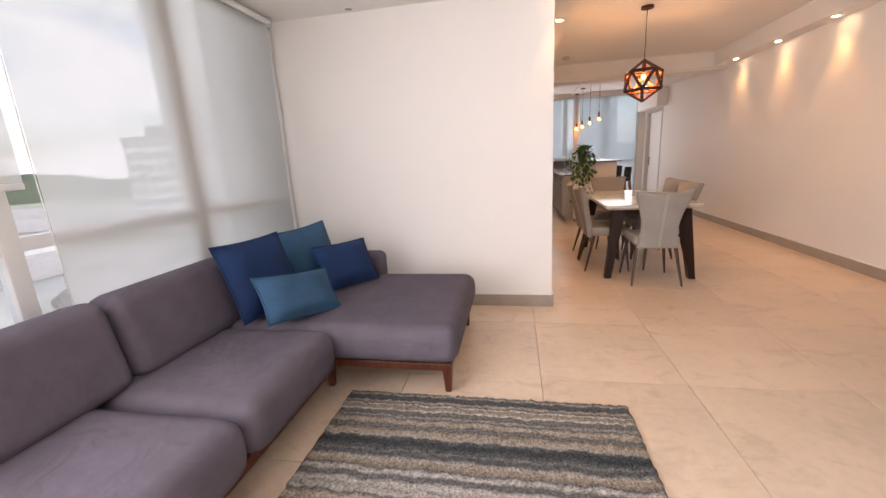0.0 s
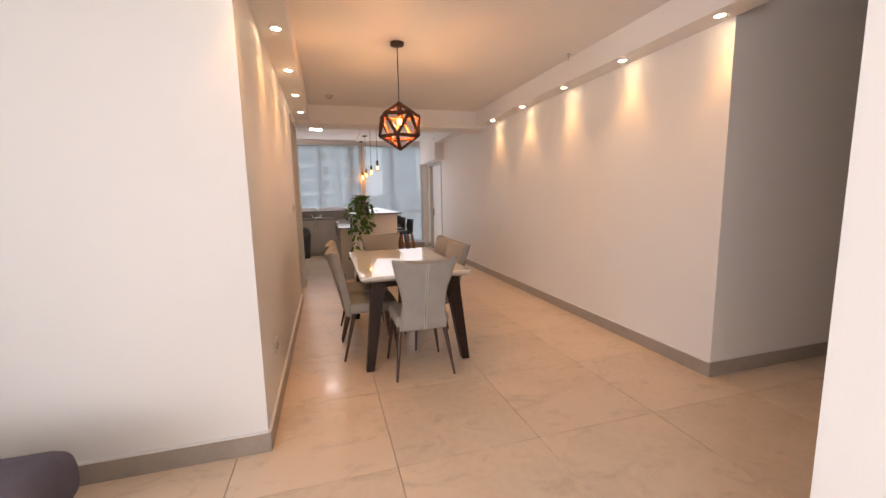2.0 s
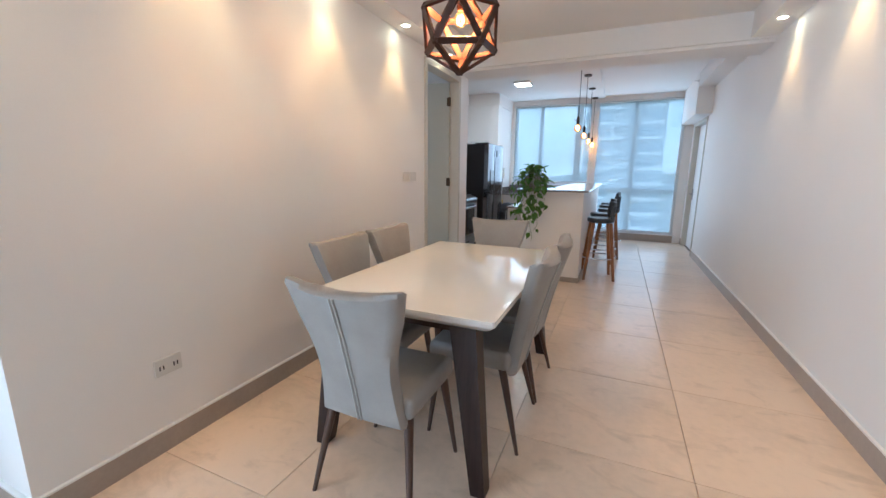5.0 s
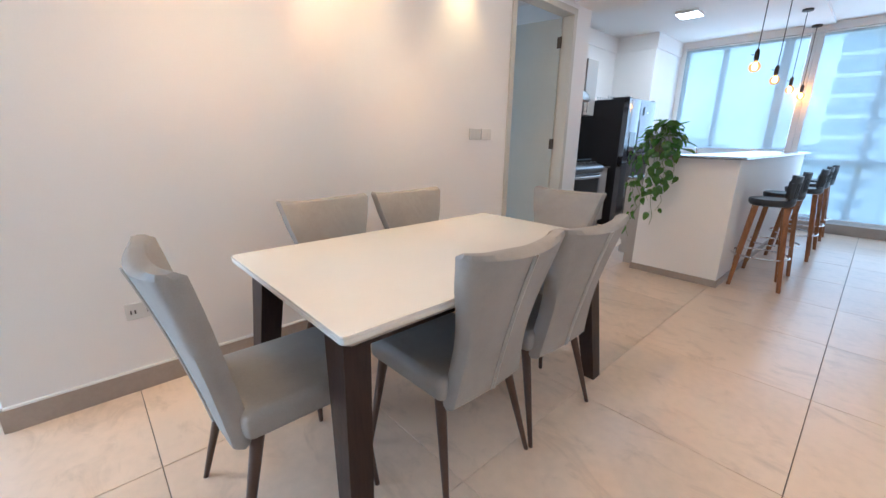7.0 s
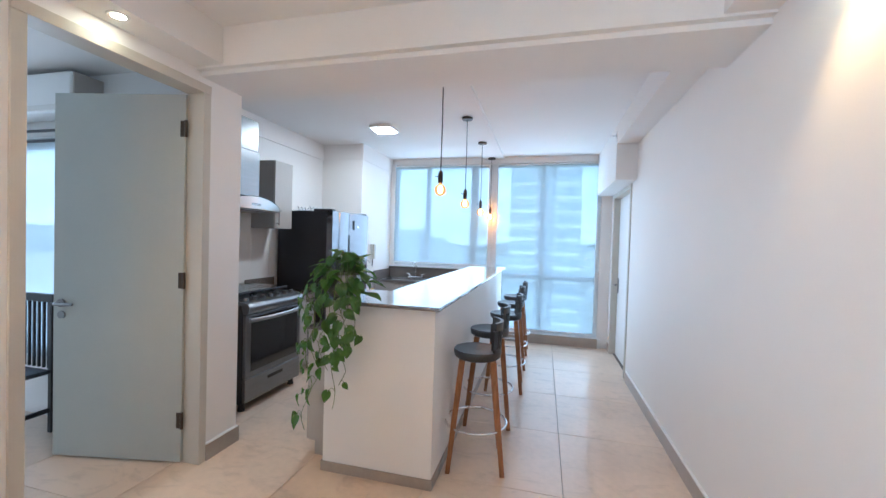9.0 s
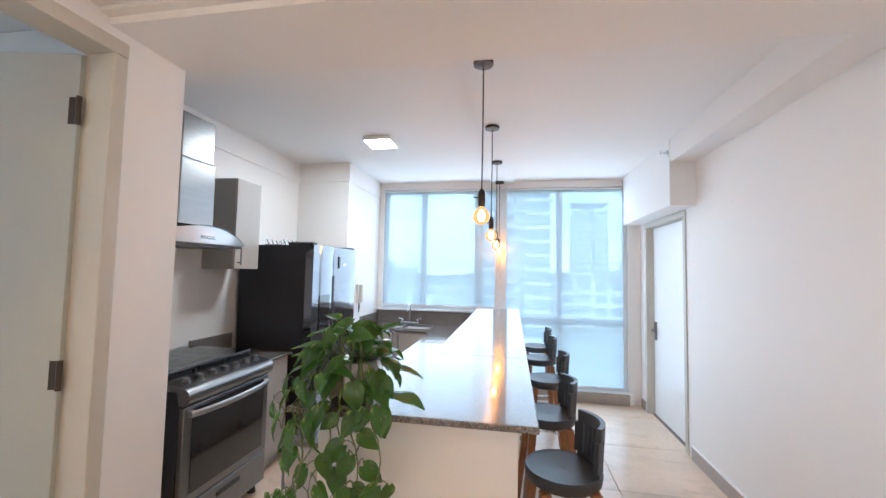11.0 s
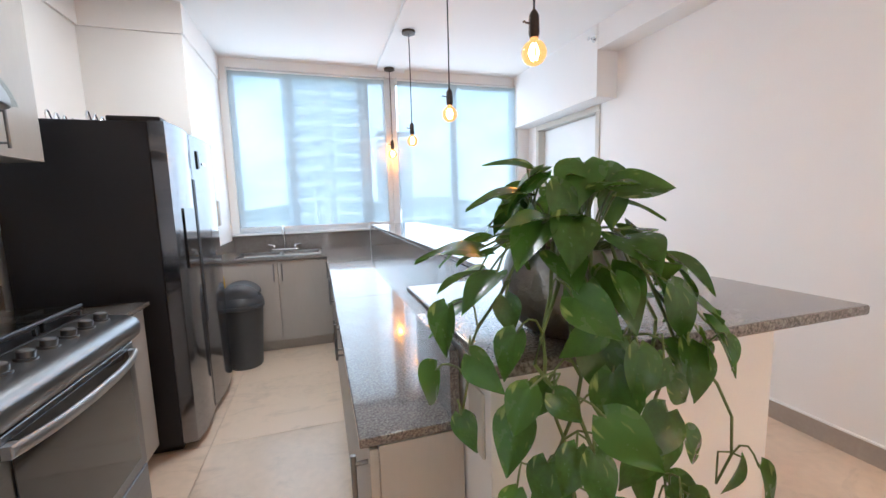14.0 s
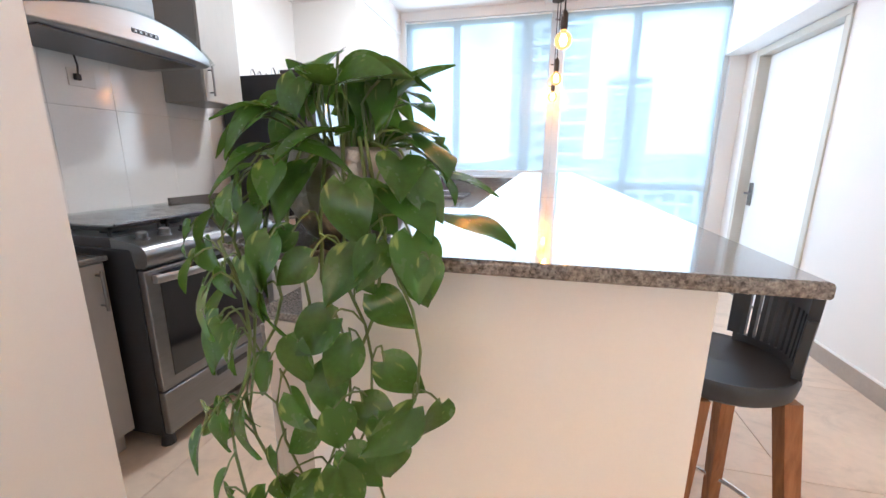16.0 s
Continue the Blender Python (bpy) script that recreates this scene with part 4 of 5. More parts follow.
part("tabletop", loft(bmesh.new(), [slab_ring(HX - 0.03, HY - 0.03, 0.705), slab_ring(HX - 0.004, HY - 0.004, 0.728), slab_ring(HX, HY, 0.732), slab_ring(HX, HY, 0.7455)]), "tableedge", table, "white lacquered edge")
part("glass_top", loft(bmesh.new(), [slab_ring(HX - 0.001, HY - 0.001, 0.746), slab_ring(HX - 0.001, HY - 0.001, 0.753), slab_ring(HX - 0.004, HY - 0.004, 0.755)]), "tabletop", table, "glossy white back-painted glass")
part("apron", boxes((-0.33, 0.33, -0.62, 0.62, 0.64, 0.7046)), "darkwood", table)
for sx in (-1, 1):
    for sy in (-1, 1):
        bm = bmesh.new()
        def sq(cx, cy, wx, wy, z):
            return [(cx - wx, cy - wy, z), (cx + wx, cy - wy, z), (cx + wx, cy + wy, z), (cx - wx, cy + wy, z)]
        loft(bm, [sq(sx * 0.395, sy * 0.705, 0.03, 0.035, 0.0), sq(sx * 0.3, sy * 0.655, 0.055, 0.042, 0.705)])
        part("leg", bm, "darkwood", table)


def dining_chair(at):
    c = thing("dining_chair", at, "grey suede dining chair with a flared back and slim bronze legs", "chair", "chairs round the table")
    part("seat", boxes((-0.205, 0.205, -0.16, 0.25, 0.385, 0.475, 0.03, 3)), "chair", c)
    n, k = 12, 14
    def shell(off):
        rows = []
        for j in range(k + 1):
            t = j / k
            z = 0.375 + 0.53 * t
            half = 0.172 - 0.02 * math.sin(math.pi * min(1, t / 0.8)) + 0.056 * max(0, (t - 0.35) / 0.65) ** 1.5
            row = []
            for i in range(n + 1):
                u = 2 * i / n - 1
                y = -0.165 - 0.105 * t - 0.03 * t * t + 0.03 * u * u * (0.3 + t) + off
                dz = -0.018 * (1 - u * u) * t ** 3
                row.append((half * u, y, z + dz))
            rows.append(row)
        return rows
    f, b = shell(0.03), shell(-0.03)
    bm = bmesh.new()
    rings = []
    for rf, rb in zip(f, b):
        edge_l = ((rf[0][0] - 0.012), (rf[0][1] + rb[0][1]) / 2, rf[0][2])
        edge_r = ((rf[-1][0] + 0.012), (rf[-1][1] + rb[-1][1]) / 2, rf[-1][2])
        rings.append(list(rf) + [edge_r] + list(reversed(rb)) + [edge_l])
    def shrink(r, z):
        cy = sum(p[1] for p in r) / len(r)
        return [(p[0] * 0.985, cy + (p[1] - cy) * 0.55, p[2] + z) for p in r]
    loft(bm, [shrink(rings[0], -0.012)] + rings + [shrink(rings[-1], 0.014)])
    back = part("backrest", bm, "chair", c)
    for off in (-0.007, 0.007):
        pts = [(off + 0.004, row[n // 2][1] - 0.0035, row[n // 2][2]) for row in b]
        part("seam", tube(bmesh.new(), pts, 0.0032, 6), SEAM, back, "pale stitched seam")
    for sx in (-1, 1):
        for sy, ytop, yb in ((1, 0.2, 0.235), (-1, -0.12, -0.215)):
            bm = bmesh.new()
            loft(bm, [circle((sx * 0.222, yb, 0), 0.009, 10), circle((sx * 0.17, ytop, 0.386), 0.02, 10)])
            part("leg", bm, "chairleg", c)
    return c


SEAM = mat("pale_stitching", (0.5, 0.49, 0.47), rough=0.8, var=0.05)
ch = dining_chair(pose(1.02, 3.765, 0, 0, 0, 0))
for x, y, a in ((0.98, 5.32, 180), (0.665, 4.28, -90), (0.665, 4.79, -91), (1.29, 4.315, 91), (1.295, 4.79, 89)):
    copy_thing(ch, pose(x, y, 0, 0, 0, a))


def plate(name, y, z, items, label, cat):
    p = thing(name, (0.0004, y, z), label, cat)
    part("cover", boxes((0.0, 0.01, -items[0], items[0], -items[1], items[1], 0.003)), "plate", p)
    for (y0, y1, z0, z1) in items[2]:
        part("rocker" if cat == "switch" else "socket", boxes((0.0102, 0.0125, y0, y1, z0, z1, 0.001)), "plate" if cat == "switch" else "black", p)
    return p


plate("light_switch", 5.775, 1.245, (0.06, 0.042, [(-0.035, -0.005, -0.024, 0.024), (0.008, 0.035, -0.024, 0.024)]), "white double light switch plate on the passage wall", "switch")
plate("light_switch", 5.91, 1.245, (0.06, 0.042, [(-0.035, -0.005, -0.018, 0.018), (0.008, 0.035, -0.018, 0.018)]), "white double light switch plate beside another", "switch")
plate("power_outlet", 3.505, 0.405, (0.06, 0.04, [(-0.042, -0.036, -0.012, 0.008), (-0.026, -0.02, -0.012, 0.008), (0.02, 0.026, -0.012, 0.008), (0.036, 0.042, -0.012, 0.008)]), "white double power outlet low on the passage wall", "outlet")


# ---- kitchen ----
def prism(bm, poly, z0, z1):
    return loft(bm, [[(x, y, z0) for x, y in poly], [(x, y, z1) for x, y in poly]])


def slab(poly, z0, z1, bev=0.006):
    bm = prism(bmesh.new(), poly, z0, z1)
    es = [e for e in bm.edges if abs(e.verts[0].co.z - e.verts[1].co.z) < 1e-6]
    bmesh.ops.bevel(bm, geom=es, offset=bev, segments=2, profile=0.5, affect="EDGES")
    return bm


def steel_bar(x, y, z0, z1, face, off=0.03):
    """An upright bar handle; face is the outward direction."""
    fx, fy = face
    bm = bmesh.new()
    tube(bm, [(x + fx * off, y + fy * off, z0), (x + fx * off, y + fy * off, z1)], 0.006, 8)
    for z in (z0 + 0.02, z1 - 0.02):
        tube(bm, [(x, y, z), (x + fx * off, y + fy * off, z)], 0.005, 8)
    return bm


wall_bar = setting("wall_bar", prism(bmesh.new(), [(0.773, 7.28), (1.485, 7.28), (1.485, 11.0496), (1.045, 11.0496), (1.045, 7.70), (0.773, 7.70)], 0, 1.0776), "wall", "white half-height wall that carries the granite bar")
setting("baseboard_bar", boxes((0.763, 1.495, 7.27, 7.2796, 0, 0.06), (1.4854, 1.495, 7.28, 10.98, 0, 0.06), (0.763, 0.7726, 7.28, 7.41, 0, 0.06)), "base", "low taupe tile skirting at the foot of the bar", "baseboard")
bar = thing("bar_counter", (1.13, 9.0, 1.0662), "polished speckled grey-brown granite bar counter on the half wall", "counter")
BT = Matrix.Translation((-1.13, -9.0, -1.0662))
part("slab", slab([(0.72, 7.15), (1.545, 7.15), (1.545, 8.118), (1.03, 8.118), (1.03, 7.715), (0.72, 7.715)], 1.078, 1.10, 0.005), "granite", bar, at=BT)
part("slab", slab([(1.03, 8.1195), (1.545, 8.1195), (1.545, 11.0), (1.03, 11.0)], 1.078, 1.10, 0.003), "granite", bar, at=BT)
worktop = thing("kitchen_worktop", (0.8, 9.0, 0.8456), "polished speckled granite worktop turning the corner to the sink", "worktop")
WT = Matrix.Translation((-0.8, -9.0, -0.8456))
part("counter_slab", slab([(0.55, 7.415), (0.772, 7.415), (0.772, 7.701), (1.0446, 7.701), (1.0446, 10.42), (0.545, 10.42)], 0.846, 0.868, 0.004), "granite", worktop, at=WT)
part("sink_slab", prism(bmesh.new(), [(-0.3396, 10.4204), (1.0446, 10.4204), (1.0446, 10.50), (-0.3396, 10.50)], 0.846, 0.868), "granite", worktop, at=WT)
part("sink_slab", boxes((-0.3396, -0.24, 10.5004, 11.03, 0.846, 0.868), (0.50, 1.0446, 10.5004, 11.03, 0.846, 0.868), (-0.2396, 0.4996, 10.90, 11.03, 0.846, 0.868)), "granite", worktop, at=WT)
part("upstand", boxes((1.024, 1.0446, 7.72, 10.98, 0.8684, 1.0772)), "granite", worktop, at=WT)
part("upstand", boxes((0.742, 0.7616, 7.416, 7.71, 0.8684, 1.02)), "granite", worktop, at=WT)
part("upstand", boxes((-0.3396, 1.0236, 11.0304, 11.0496, 0.846, 1.035)), "granite", worktop, at=WT)
part("upstand", boxes((-0.3396, -0.32, 10.43, 11.03, 0.8684, 1.0)), "granite", worktop, at=WT)
part("joint", boxes((0.546, 1.02, 8.62, 8.623, 0.8681, 0.8685), (0.546, 1.02, 10.419, 10.422, 0.8681, 0.8685)), "grout", worktop, at=WT)
setting("window_sill", boxes((-0.33, 1.03, 10.985, 11.0896, 1.036, 1.056, 0.004)), "alu", "pale sill ledge under the sink window", "sill")


def base_unit(at, width, depth, doors, label, hinge=1, h=0.8455, panel="cabinet"):
    """A floor cabinet: front at local y=0 facing -y, width along x; toe kick, carcass, doors with bar handles."""
    c = thing("base_cabinet", at, label, "cabinet", "kitchen base cabinets")
    part("toe_kick", boxes((0.01, width - 0.01, 0.06, depth - 0.01, 0, 0.0996)), panel, c)
    part("body", boxes((0.0, width, 0.02, depth, 0.1, h)), panel, c)
    dw = width / doors
    for k in range(doors):
        d = part("door", boxes((k * dw + 0.002, (k + 1) * dw - 0.002, 0.0, 0.0196, 0.105, h - 0.006, 0.002, 1)), panel, c)
        hx = (k + 1) * dw - 0.035 if (k % 2 == 0) == (hinge > 0) else k * dw + 0.035
        part("handle", steel_bar(hx, 0.0, h - 0.19, h - 0.03, (0, -1)), "steel", d, "brushed steel bar handle")
    return c


CABL = "greige laminate base cabinet with steel bar handles under the granite"
base_unit((-0.335, 10.44, 0), 0.905, 0.585, 2, CABL)
y = 10.41
for k in range(6):
    base_unit(pose(0.568, y, 0, 0, 0, -90), 0.499, 0.475 if k < 5 else 0.2, 1, CABL, 1 if k % 2 else -1)
    y -= 0.4995
base_unit(pose(-0.405, 7.385, 0, 0, 0, 90), 0.37, 0.535, 1, "narrow greige base cabinet between wall and stove", 1)
base_unit(pose(-0.37, 8.53, 0, 0, 0, 90), 0.43, 0.575, 1, "greige base cabinet between stove and fridge", -1)
solid("counter_piece", slab([(-0.949, 7.3754), (-0.385, 7.3754), (-0.385, 7.758), (-0.949, 7.758)], 0.8458, 0.868, 0.004), "granite", "short granite counter between wall and stove", "worktop")
solid("counter_piece", slab([(-0.949, 8.522), (-0.345, 8.522), (-0.345, 8.975), (-0.949, 8.975)], 0.8458, 0.868, 0.004), "granite", "short granite counter between stove and fridge", "worktop")
solid("counter_upstand", boxes((-0.9296, -0.91, 8.53, 8.975, 0.8684, 1.0)), "granite", "granite upstand strip at the wall", "worktop")

# glazed wall tiles behind the stove
splash = thing("splashback", (-0.9496, 7.42, 0.8684), "white glazed rectangular wall tiles behind stove and hood", "wall tiles", kind="structure")
tm = mesh_of("wall_tile", boxes((0, 0.012, 0.0004, 0.2996, 0.0004, 0.5996, 0.001, 1)), "splash", smooth=False)
for i in range(5):
    for j in range(2):
        o = new("wall_tile", tm)
        o.parent = splash
        o.matrix_basis = Matrix.Translation((0, i * 0.3, j * 0.6))

# stove
st = thing("gas_stove", (-0.25, 8.15, 0), "stainless steel gas range with closed glass lid and dark oven", "stove")
W2 = 0.372
part("body", boxes((-0.66, -0.035, -W2, W2, 0.06, 0.845, 0.004)), "black", st, "black enamel side panels")
for x in (-0.6, -0.07):
    for sy in (-1, 1):
        bm = bmesh.new()
        loft(bm, [circle((x, sy * 0.33, 0), 0.03, 12), circle((x, sy * 0.33, 0.0596), 0.02, 12)])
        part("foot", bm, "black", st)
od = part("oven_door", boxes((-0.034, 0.0, -W2 + 0.004, W2 - 0.004, 0.268, 0.765, 0.006)), "steel", st, "brushed steel oven door")
part("oven_window", boxes((0.0004, 0.004, -W2 + 0.06, W2 - 0.06, 0.315, 0.748, 0.002)), "darkglass", od)
bm = bmesh.new()
rings = []
for i in range(21):
    u = i / 10 - 1
    xo, zo = 0.018 + 0.04 * (1 - abs(u) ** 2.6), 0.728
    rings.append([(xo + 0.009 * math.cos(q), u * 0.338, zo + 0.017 * math.sin(q)) for q in [k * math.pi / 5 for k in range(10)]])
loft(bm, rings)
for sy in (-1, 1):
    box(bm, 0.0004, 0.02, sy * 0.325 - 0.014, sy * 0.325 + 0.014, 0.712, 0.744)
part("oven_handle", bm, "satin", od, "curved steel oven handle")
dr = part("drawer", boxes((-0.034, 0.0, -W2 + 0.004, W2 - 0.004, 0.075, 0.26, 0.006)), "steel", st, "brushed steel storage drawer")
part("drawer_grip", boxes((0.0004, 0.008, -0.1, 0.1, 0.195, 0.222, 0.003)), "black", dr)
nose = [(-0.136, 0.846), (-0.136, 0.884), (-0.02, 0.868), (0.004, 0.862), (0.022, 0.85), (0.031, 0.833), (0.031, 0.81), (0.024, 0.79), (0.008, 0.776), (-0.03, 0.774), (-0.05, 0.846)]
cp = loft(bmesh.new(), [[(x, s, z) for x, z in nose] for s in (-W2, W2)])
cpp = part("control_panel", cp, "steel", st, "rounded steel control panel")
for k in range(7):
    yy = -0.3 + k * 0.1
    d = Vector((0.137, 0, 0.99))
    c0 = Vector((-0.066, yy, 0.8748))
    kb = bmesh.new()
    tube(kb, [c0 - d * 0.003, c0 + d * 0.006], 0.027, 18)
    tube(kb, [c0 + d * 0.0062, c0 + d * 0.024], 0.021, 18)
    kn = part("knob", kb, "steel", cpp, "brushed steel burner knob")
    part("knob_cap", tube(bmesh.new(), [c0 + d * 0.0242, c0 + d * 0.0255], 0.016, 18), "satin", kn)
part("cooktop", boxes((-0.66, -0.1365, -W2, W2, 0.8454, 0.885, 0.006)), "blacksteel", st, "dark steel cooktop")
for bx in (-0.53, -0.27):
    for by in (-0.25, 0.0, 0.25):
        part("burner", lathe(bmesh.new(), [(0.05, 0.8854), (0.05, 0.896), (0.034, 0.898), (0.034, 0.905), (0.0, 0.906)], 16, (bx, by, 0)), "iron", st)
for by in (-0.25, 0.0, 0.25):
    g = bmesh.new()
    for yy in (-0.105, 0.0, 0.105):
        box(g, -0.64, -0.15, by + yy - 0.005, by + yy + 0.005, 0.908, 0.922)
    for xx in (-0.64, -0.53, -0.4, -0.27, -0.16):
        box(g, xx, xx + 0.01, by - 0.11, by + 0.11, 0.9085, 0.9215)
    for xx in (-0.64, -0.16):
        for yy in (-0.105, 0.105):
            box(g, xx, xx + 0.01, by + yy - 0.005, by + yy + 0.005, 0.8854, 0.909)
    part("grate", g, "iron", st, "black cast iron grate")
gl = part("glass_lid", boxes((-0.665, -0.142, -W2 + 0.012, W2 - 0.012, 0.9236, 0.9296, 0.002)), "hoodglass", st, "folded-down glass lid over the burners")
part("lid_rail", tube(bmesh.new(), [(-0.14, -W2 + 0.03, 0.927), (-0.138, 0.0, 0.927), (-0.14, W2 - 0.03, 0.927)], 0.006, 10), "blacksteel", gl, "rounded dark metal lid edge")
for sy in (-1, 1):
    part("lid_hinge", boxes((-0.68, -0.64, sy * 0.3 - 0.03, sy * 0.3 + 0.03, 0.8854, 0.9234, 0.004)), "black", gl)

st.scale = (1, 1, 1.05)

# hood
hood = thing("range_hood", (-0.95, 8.13, 1.70), "wall range hood with arched glass canopy and steel chimney", "range hood")


def hood_front(a):
    return 0.41 + 0.09 * (1 - (a / 0.46) ** 2)


def hood_arch(a):
    return 0.12 - 0.1 * (a / 0.46) ** 2


ar = bmesh.new()
rings = []
for i in range(25):
    a = 0.46 * (2 * i / 24 - 1)
    z, xf = hood_arch(a), hood_front(a)
    rings.append([(0.02, a, z), (xf, a, z), (xf, a, z + 0.006), (0.02, a, z + 0.006)])
part("glass_canopy", loft(ar, rings), "hoodglass", hood, "arched clear glass")
rings = []
for i in range(21):
    a = 0.415 * (2 * i / 20 - 1)
    z, xf = hood_arch(a) - 0.001, hood_front(a) - 0.012
    rings.append([(0.0, a, 0.0), (xf - 0.02, a, 0.0), (xf - 0.006, a, 0.004), (xf, a, 0.012), (xf, a, z), (0.0, a, z)])
hbo = part("hood_body", loft(bmesh.new(), rings), "satin", hood, "satin steel crescent body")
part("filter", boxes((0.04, 0.4, -0.34, 0.34, -0.008, -0.0005)), "blacksteel", hbo)
bst = part("button_strip", boxes((0.484, 0.4895, -0.06, 0.06, 0.04, 0.058, 0.001)), "black", hbo)
for k in range(5):
    part("button", boxes((0.4896, 0.4912, -0.05 + k * 0.023, -0.041 + k * 0.023, 0.0445, 0.0535)), "chrome", bst)
part("chimney", boxes((0.0, 0.39, -0.14, 0.15, 0.127, 0.55, 0.008), (0.008, 0.38, -0.131, 0.141, 0.55, 0.8396, 0.008)), "steel", hood, "tall brushed steel chimney")

uc = thing("wall_cabinet", (-0.9496, 8.62, 1.548), "slim grey wall cabinet beside the hood with a bar handle", "cabinet")
# darker than the door: shade on the cabinet's side is put into this colour
part("body", boxes((0.0, 0.28, 0.0, 0.29, 0.0, 0.71, 0.001)), mat("greige_laminate_in_shade", (0.3, 0.285, 0.27), rough=0.4, var=0.03), uc)
ud = part("door", boxes((0.2804, 0.30, 0.002, 0.288, 0.002, 0.708, 0.002)), "cabinet", uc)
part("handle", steel_bar(0.30, 0.035, 0.03, 0.19, (1, 0)), "steel", ud)

# fridge, front towards +x
fr = thing("refrigerator", (-0.56, 9.49, 0), "tall graphite side-by-side refrigerator with charcoal sides", "refrigerator")
part("cabinet_body", boxes((-0.36, 0.27, -0.455, 0.455, 0.03, 1.765, 0.006)), "fridgeside", fr, "charcoal enamel sides")
for yy in (-0.45, 0.36):
    part("hinge_cover", boxes((0.1, 0.33, yy, yy + 0.09, 1.7654, 1.79, 0.006)), "black", fr)
part("kick_plate", boxes((-0.3, 0.26, -0.43, 0.43, 0.0, 0.0296)), "black", fr)


def fridge_door(y0, y1, nm):
    bm = bmesh.new()
    pr = []
    for k in range(9):
        u = k / 8
        pr.append((0.345 + 0.02 * math.sin(math.pi * u), y0 + (y1 - y0) * u))
    poly = [(0.275, y0)] + pr + [(0.275, y1)]
    loft(bm, [[(x, yy, 0.045) for x, yy in poly], [(x, yy, 1.768) for x, yy in poly]])
    return part(nm, bm, "fridgedoor", fr, "brushed graphite door")


fd1 = fridge_door(-0.455, -0.072, "freezer_door")
fd2 = fridge_door(-0.064, 0.455, "door")
part("grip_recess", boxes((0.3455, 0.352, -0.086, -0.0725, 0.62, 1.5)), "black", fd1)
part("grip_recess", boxes((0.3455, 0.352, -0.0635, -0.05, 0.62, 1.5)), "black", fd2)
part("dispenser", boxes((0.36, 0.3672, -0.36, -0.17, 1.0, 1.33, 0.004)), "darkglass", fd1, "dark water dispenser")
part("nameplate", boxes((0.364, 0.3665, 0.1, 0.16, 1.6, 1.615)), "chrome", fd2)
part("sticker", boxes((0.3595, 0.362, 0.015, 0.045, 1.57, 1.68)), "black", fd2)

rack = thing("wire_rack", (-0.72, 9.3, 1.7656), "wavy chrome wire bottle rack lying on the fridge", "rack")
for xx in (0.0, 0.16):
    pts = [(xx, -0.2 + 0.4 * k / 40, 0.035 + 0.022 * math.sin(k * 0.9)) for k in range(41)]
    part("wire", tube(bmesh.new(), pts, 0.004, 6), "chrome", rack)
for yy in (-0.2, -0.065, 0.065, 0.2):
    part("crossbar", tube(bmesh.new(), [(-0.0, yy, 0.006), (0.16, yy, 0.006)], 0.004, 6), "chrome", rack)
    for xx in (0.0, 0.16):
        part("foot", tube(bmesh.new(), [(xx, yy, 0.0), (xx, yy, 0.04)], 0.003, 6), "chrome", rack)

# sink and tap
sink = thing("kitchen_sink", (0.13, 10.7, 0.868), "double bowl stainless steel sink set into the granite", "sink")
part("rim", boxes((-0.37, 0.37, -0.205, -0.175, 0.0005, 0.006, 0.002), (-0.37, 0.37, 0.175, 0.205, 0.0005, 0.006, 0.002), (-0.37, -0.345, -0.1746, 0.1746, 0.0005, 0.006, 0.002), (0.345, 0.37, -0.1746, 0.1746, 0.0005, 0.006, 0.002), (-0.015, 0.015, -0.1746, 0.1746, 0.0, 0.0055, 0.002)), "steel", sink)
for x0, x1 in ((-0.345, -0.015), (0.015, 0.345)):
    bm = bmesh.new()
    box(bm, x0, x1, -0.175, 0.175, -0.16, 0.0)
    bmesh.ops.delete(bm, geom=[f for f in bm.faces if f.normal.z > 0.9], context="FACES")
    bo = part("bowl", bm, "steel", sink)
    part("drain", lathe(bmesh.new(), [(0.035, -0.1596), (0.035, -0.157), (0.0, -0.156)], 16, ((x0 + x1) / 2, 0, 0)), "chrome", bo)
tap = thing("kitchen_faucet", (0.15, 10.955, 0.868), "chrome two-handle kitchen faucet with a high arched spout", "faucet")
part("base", boxes((-0.13, 0.13, -0.022, 0.022, 0.0, 0.03, 0.01, 3)), "chrome", tap)
arc = [(0, 0, 0.03), (0, 0, 0.15)] + [(0, -0.06 + 0.06 * math.cos(a), 0.2 + 0.06 * math.sin(a)) for a in [i * math.pi / 9 for i in range(10)]] + [(0, -0.122, 0.17)]
part("spout", tube(bmesh.new(), arc, 0.011, 10), "chrome", tap)
for sx in (-1, 1):
    bm = lathe(bmesh.new(), [(0.018, 0.0304), (0.018, 0.055), (0.01, 0.065), (0.0, 0.065)], 14, (sx * 0.1, 0, 0))
    tube(bm, [(sx * 0.1, 0, 0.06), (sx * 0.155, -0.01, 0.072)], 0.008, 8)
    part("handle", bm, "chrome", tap)

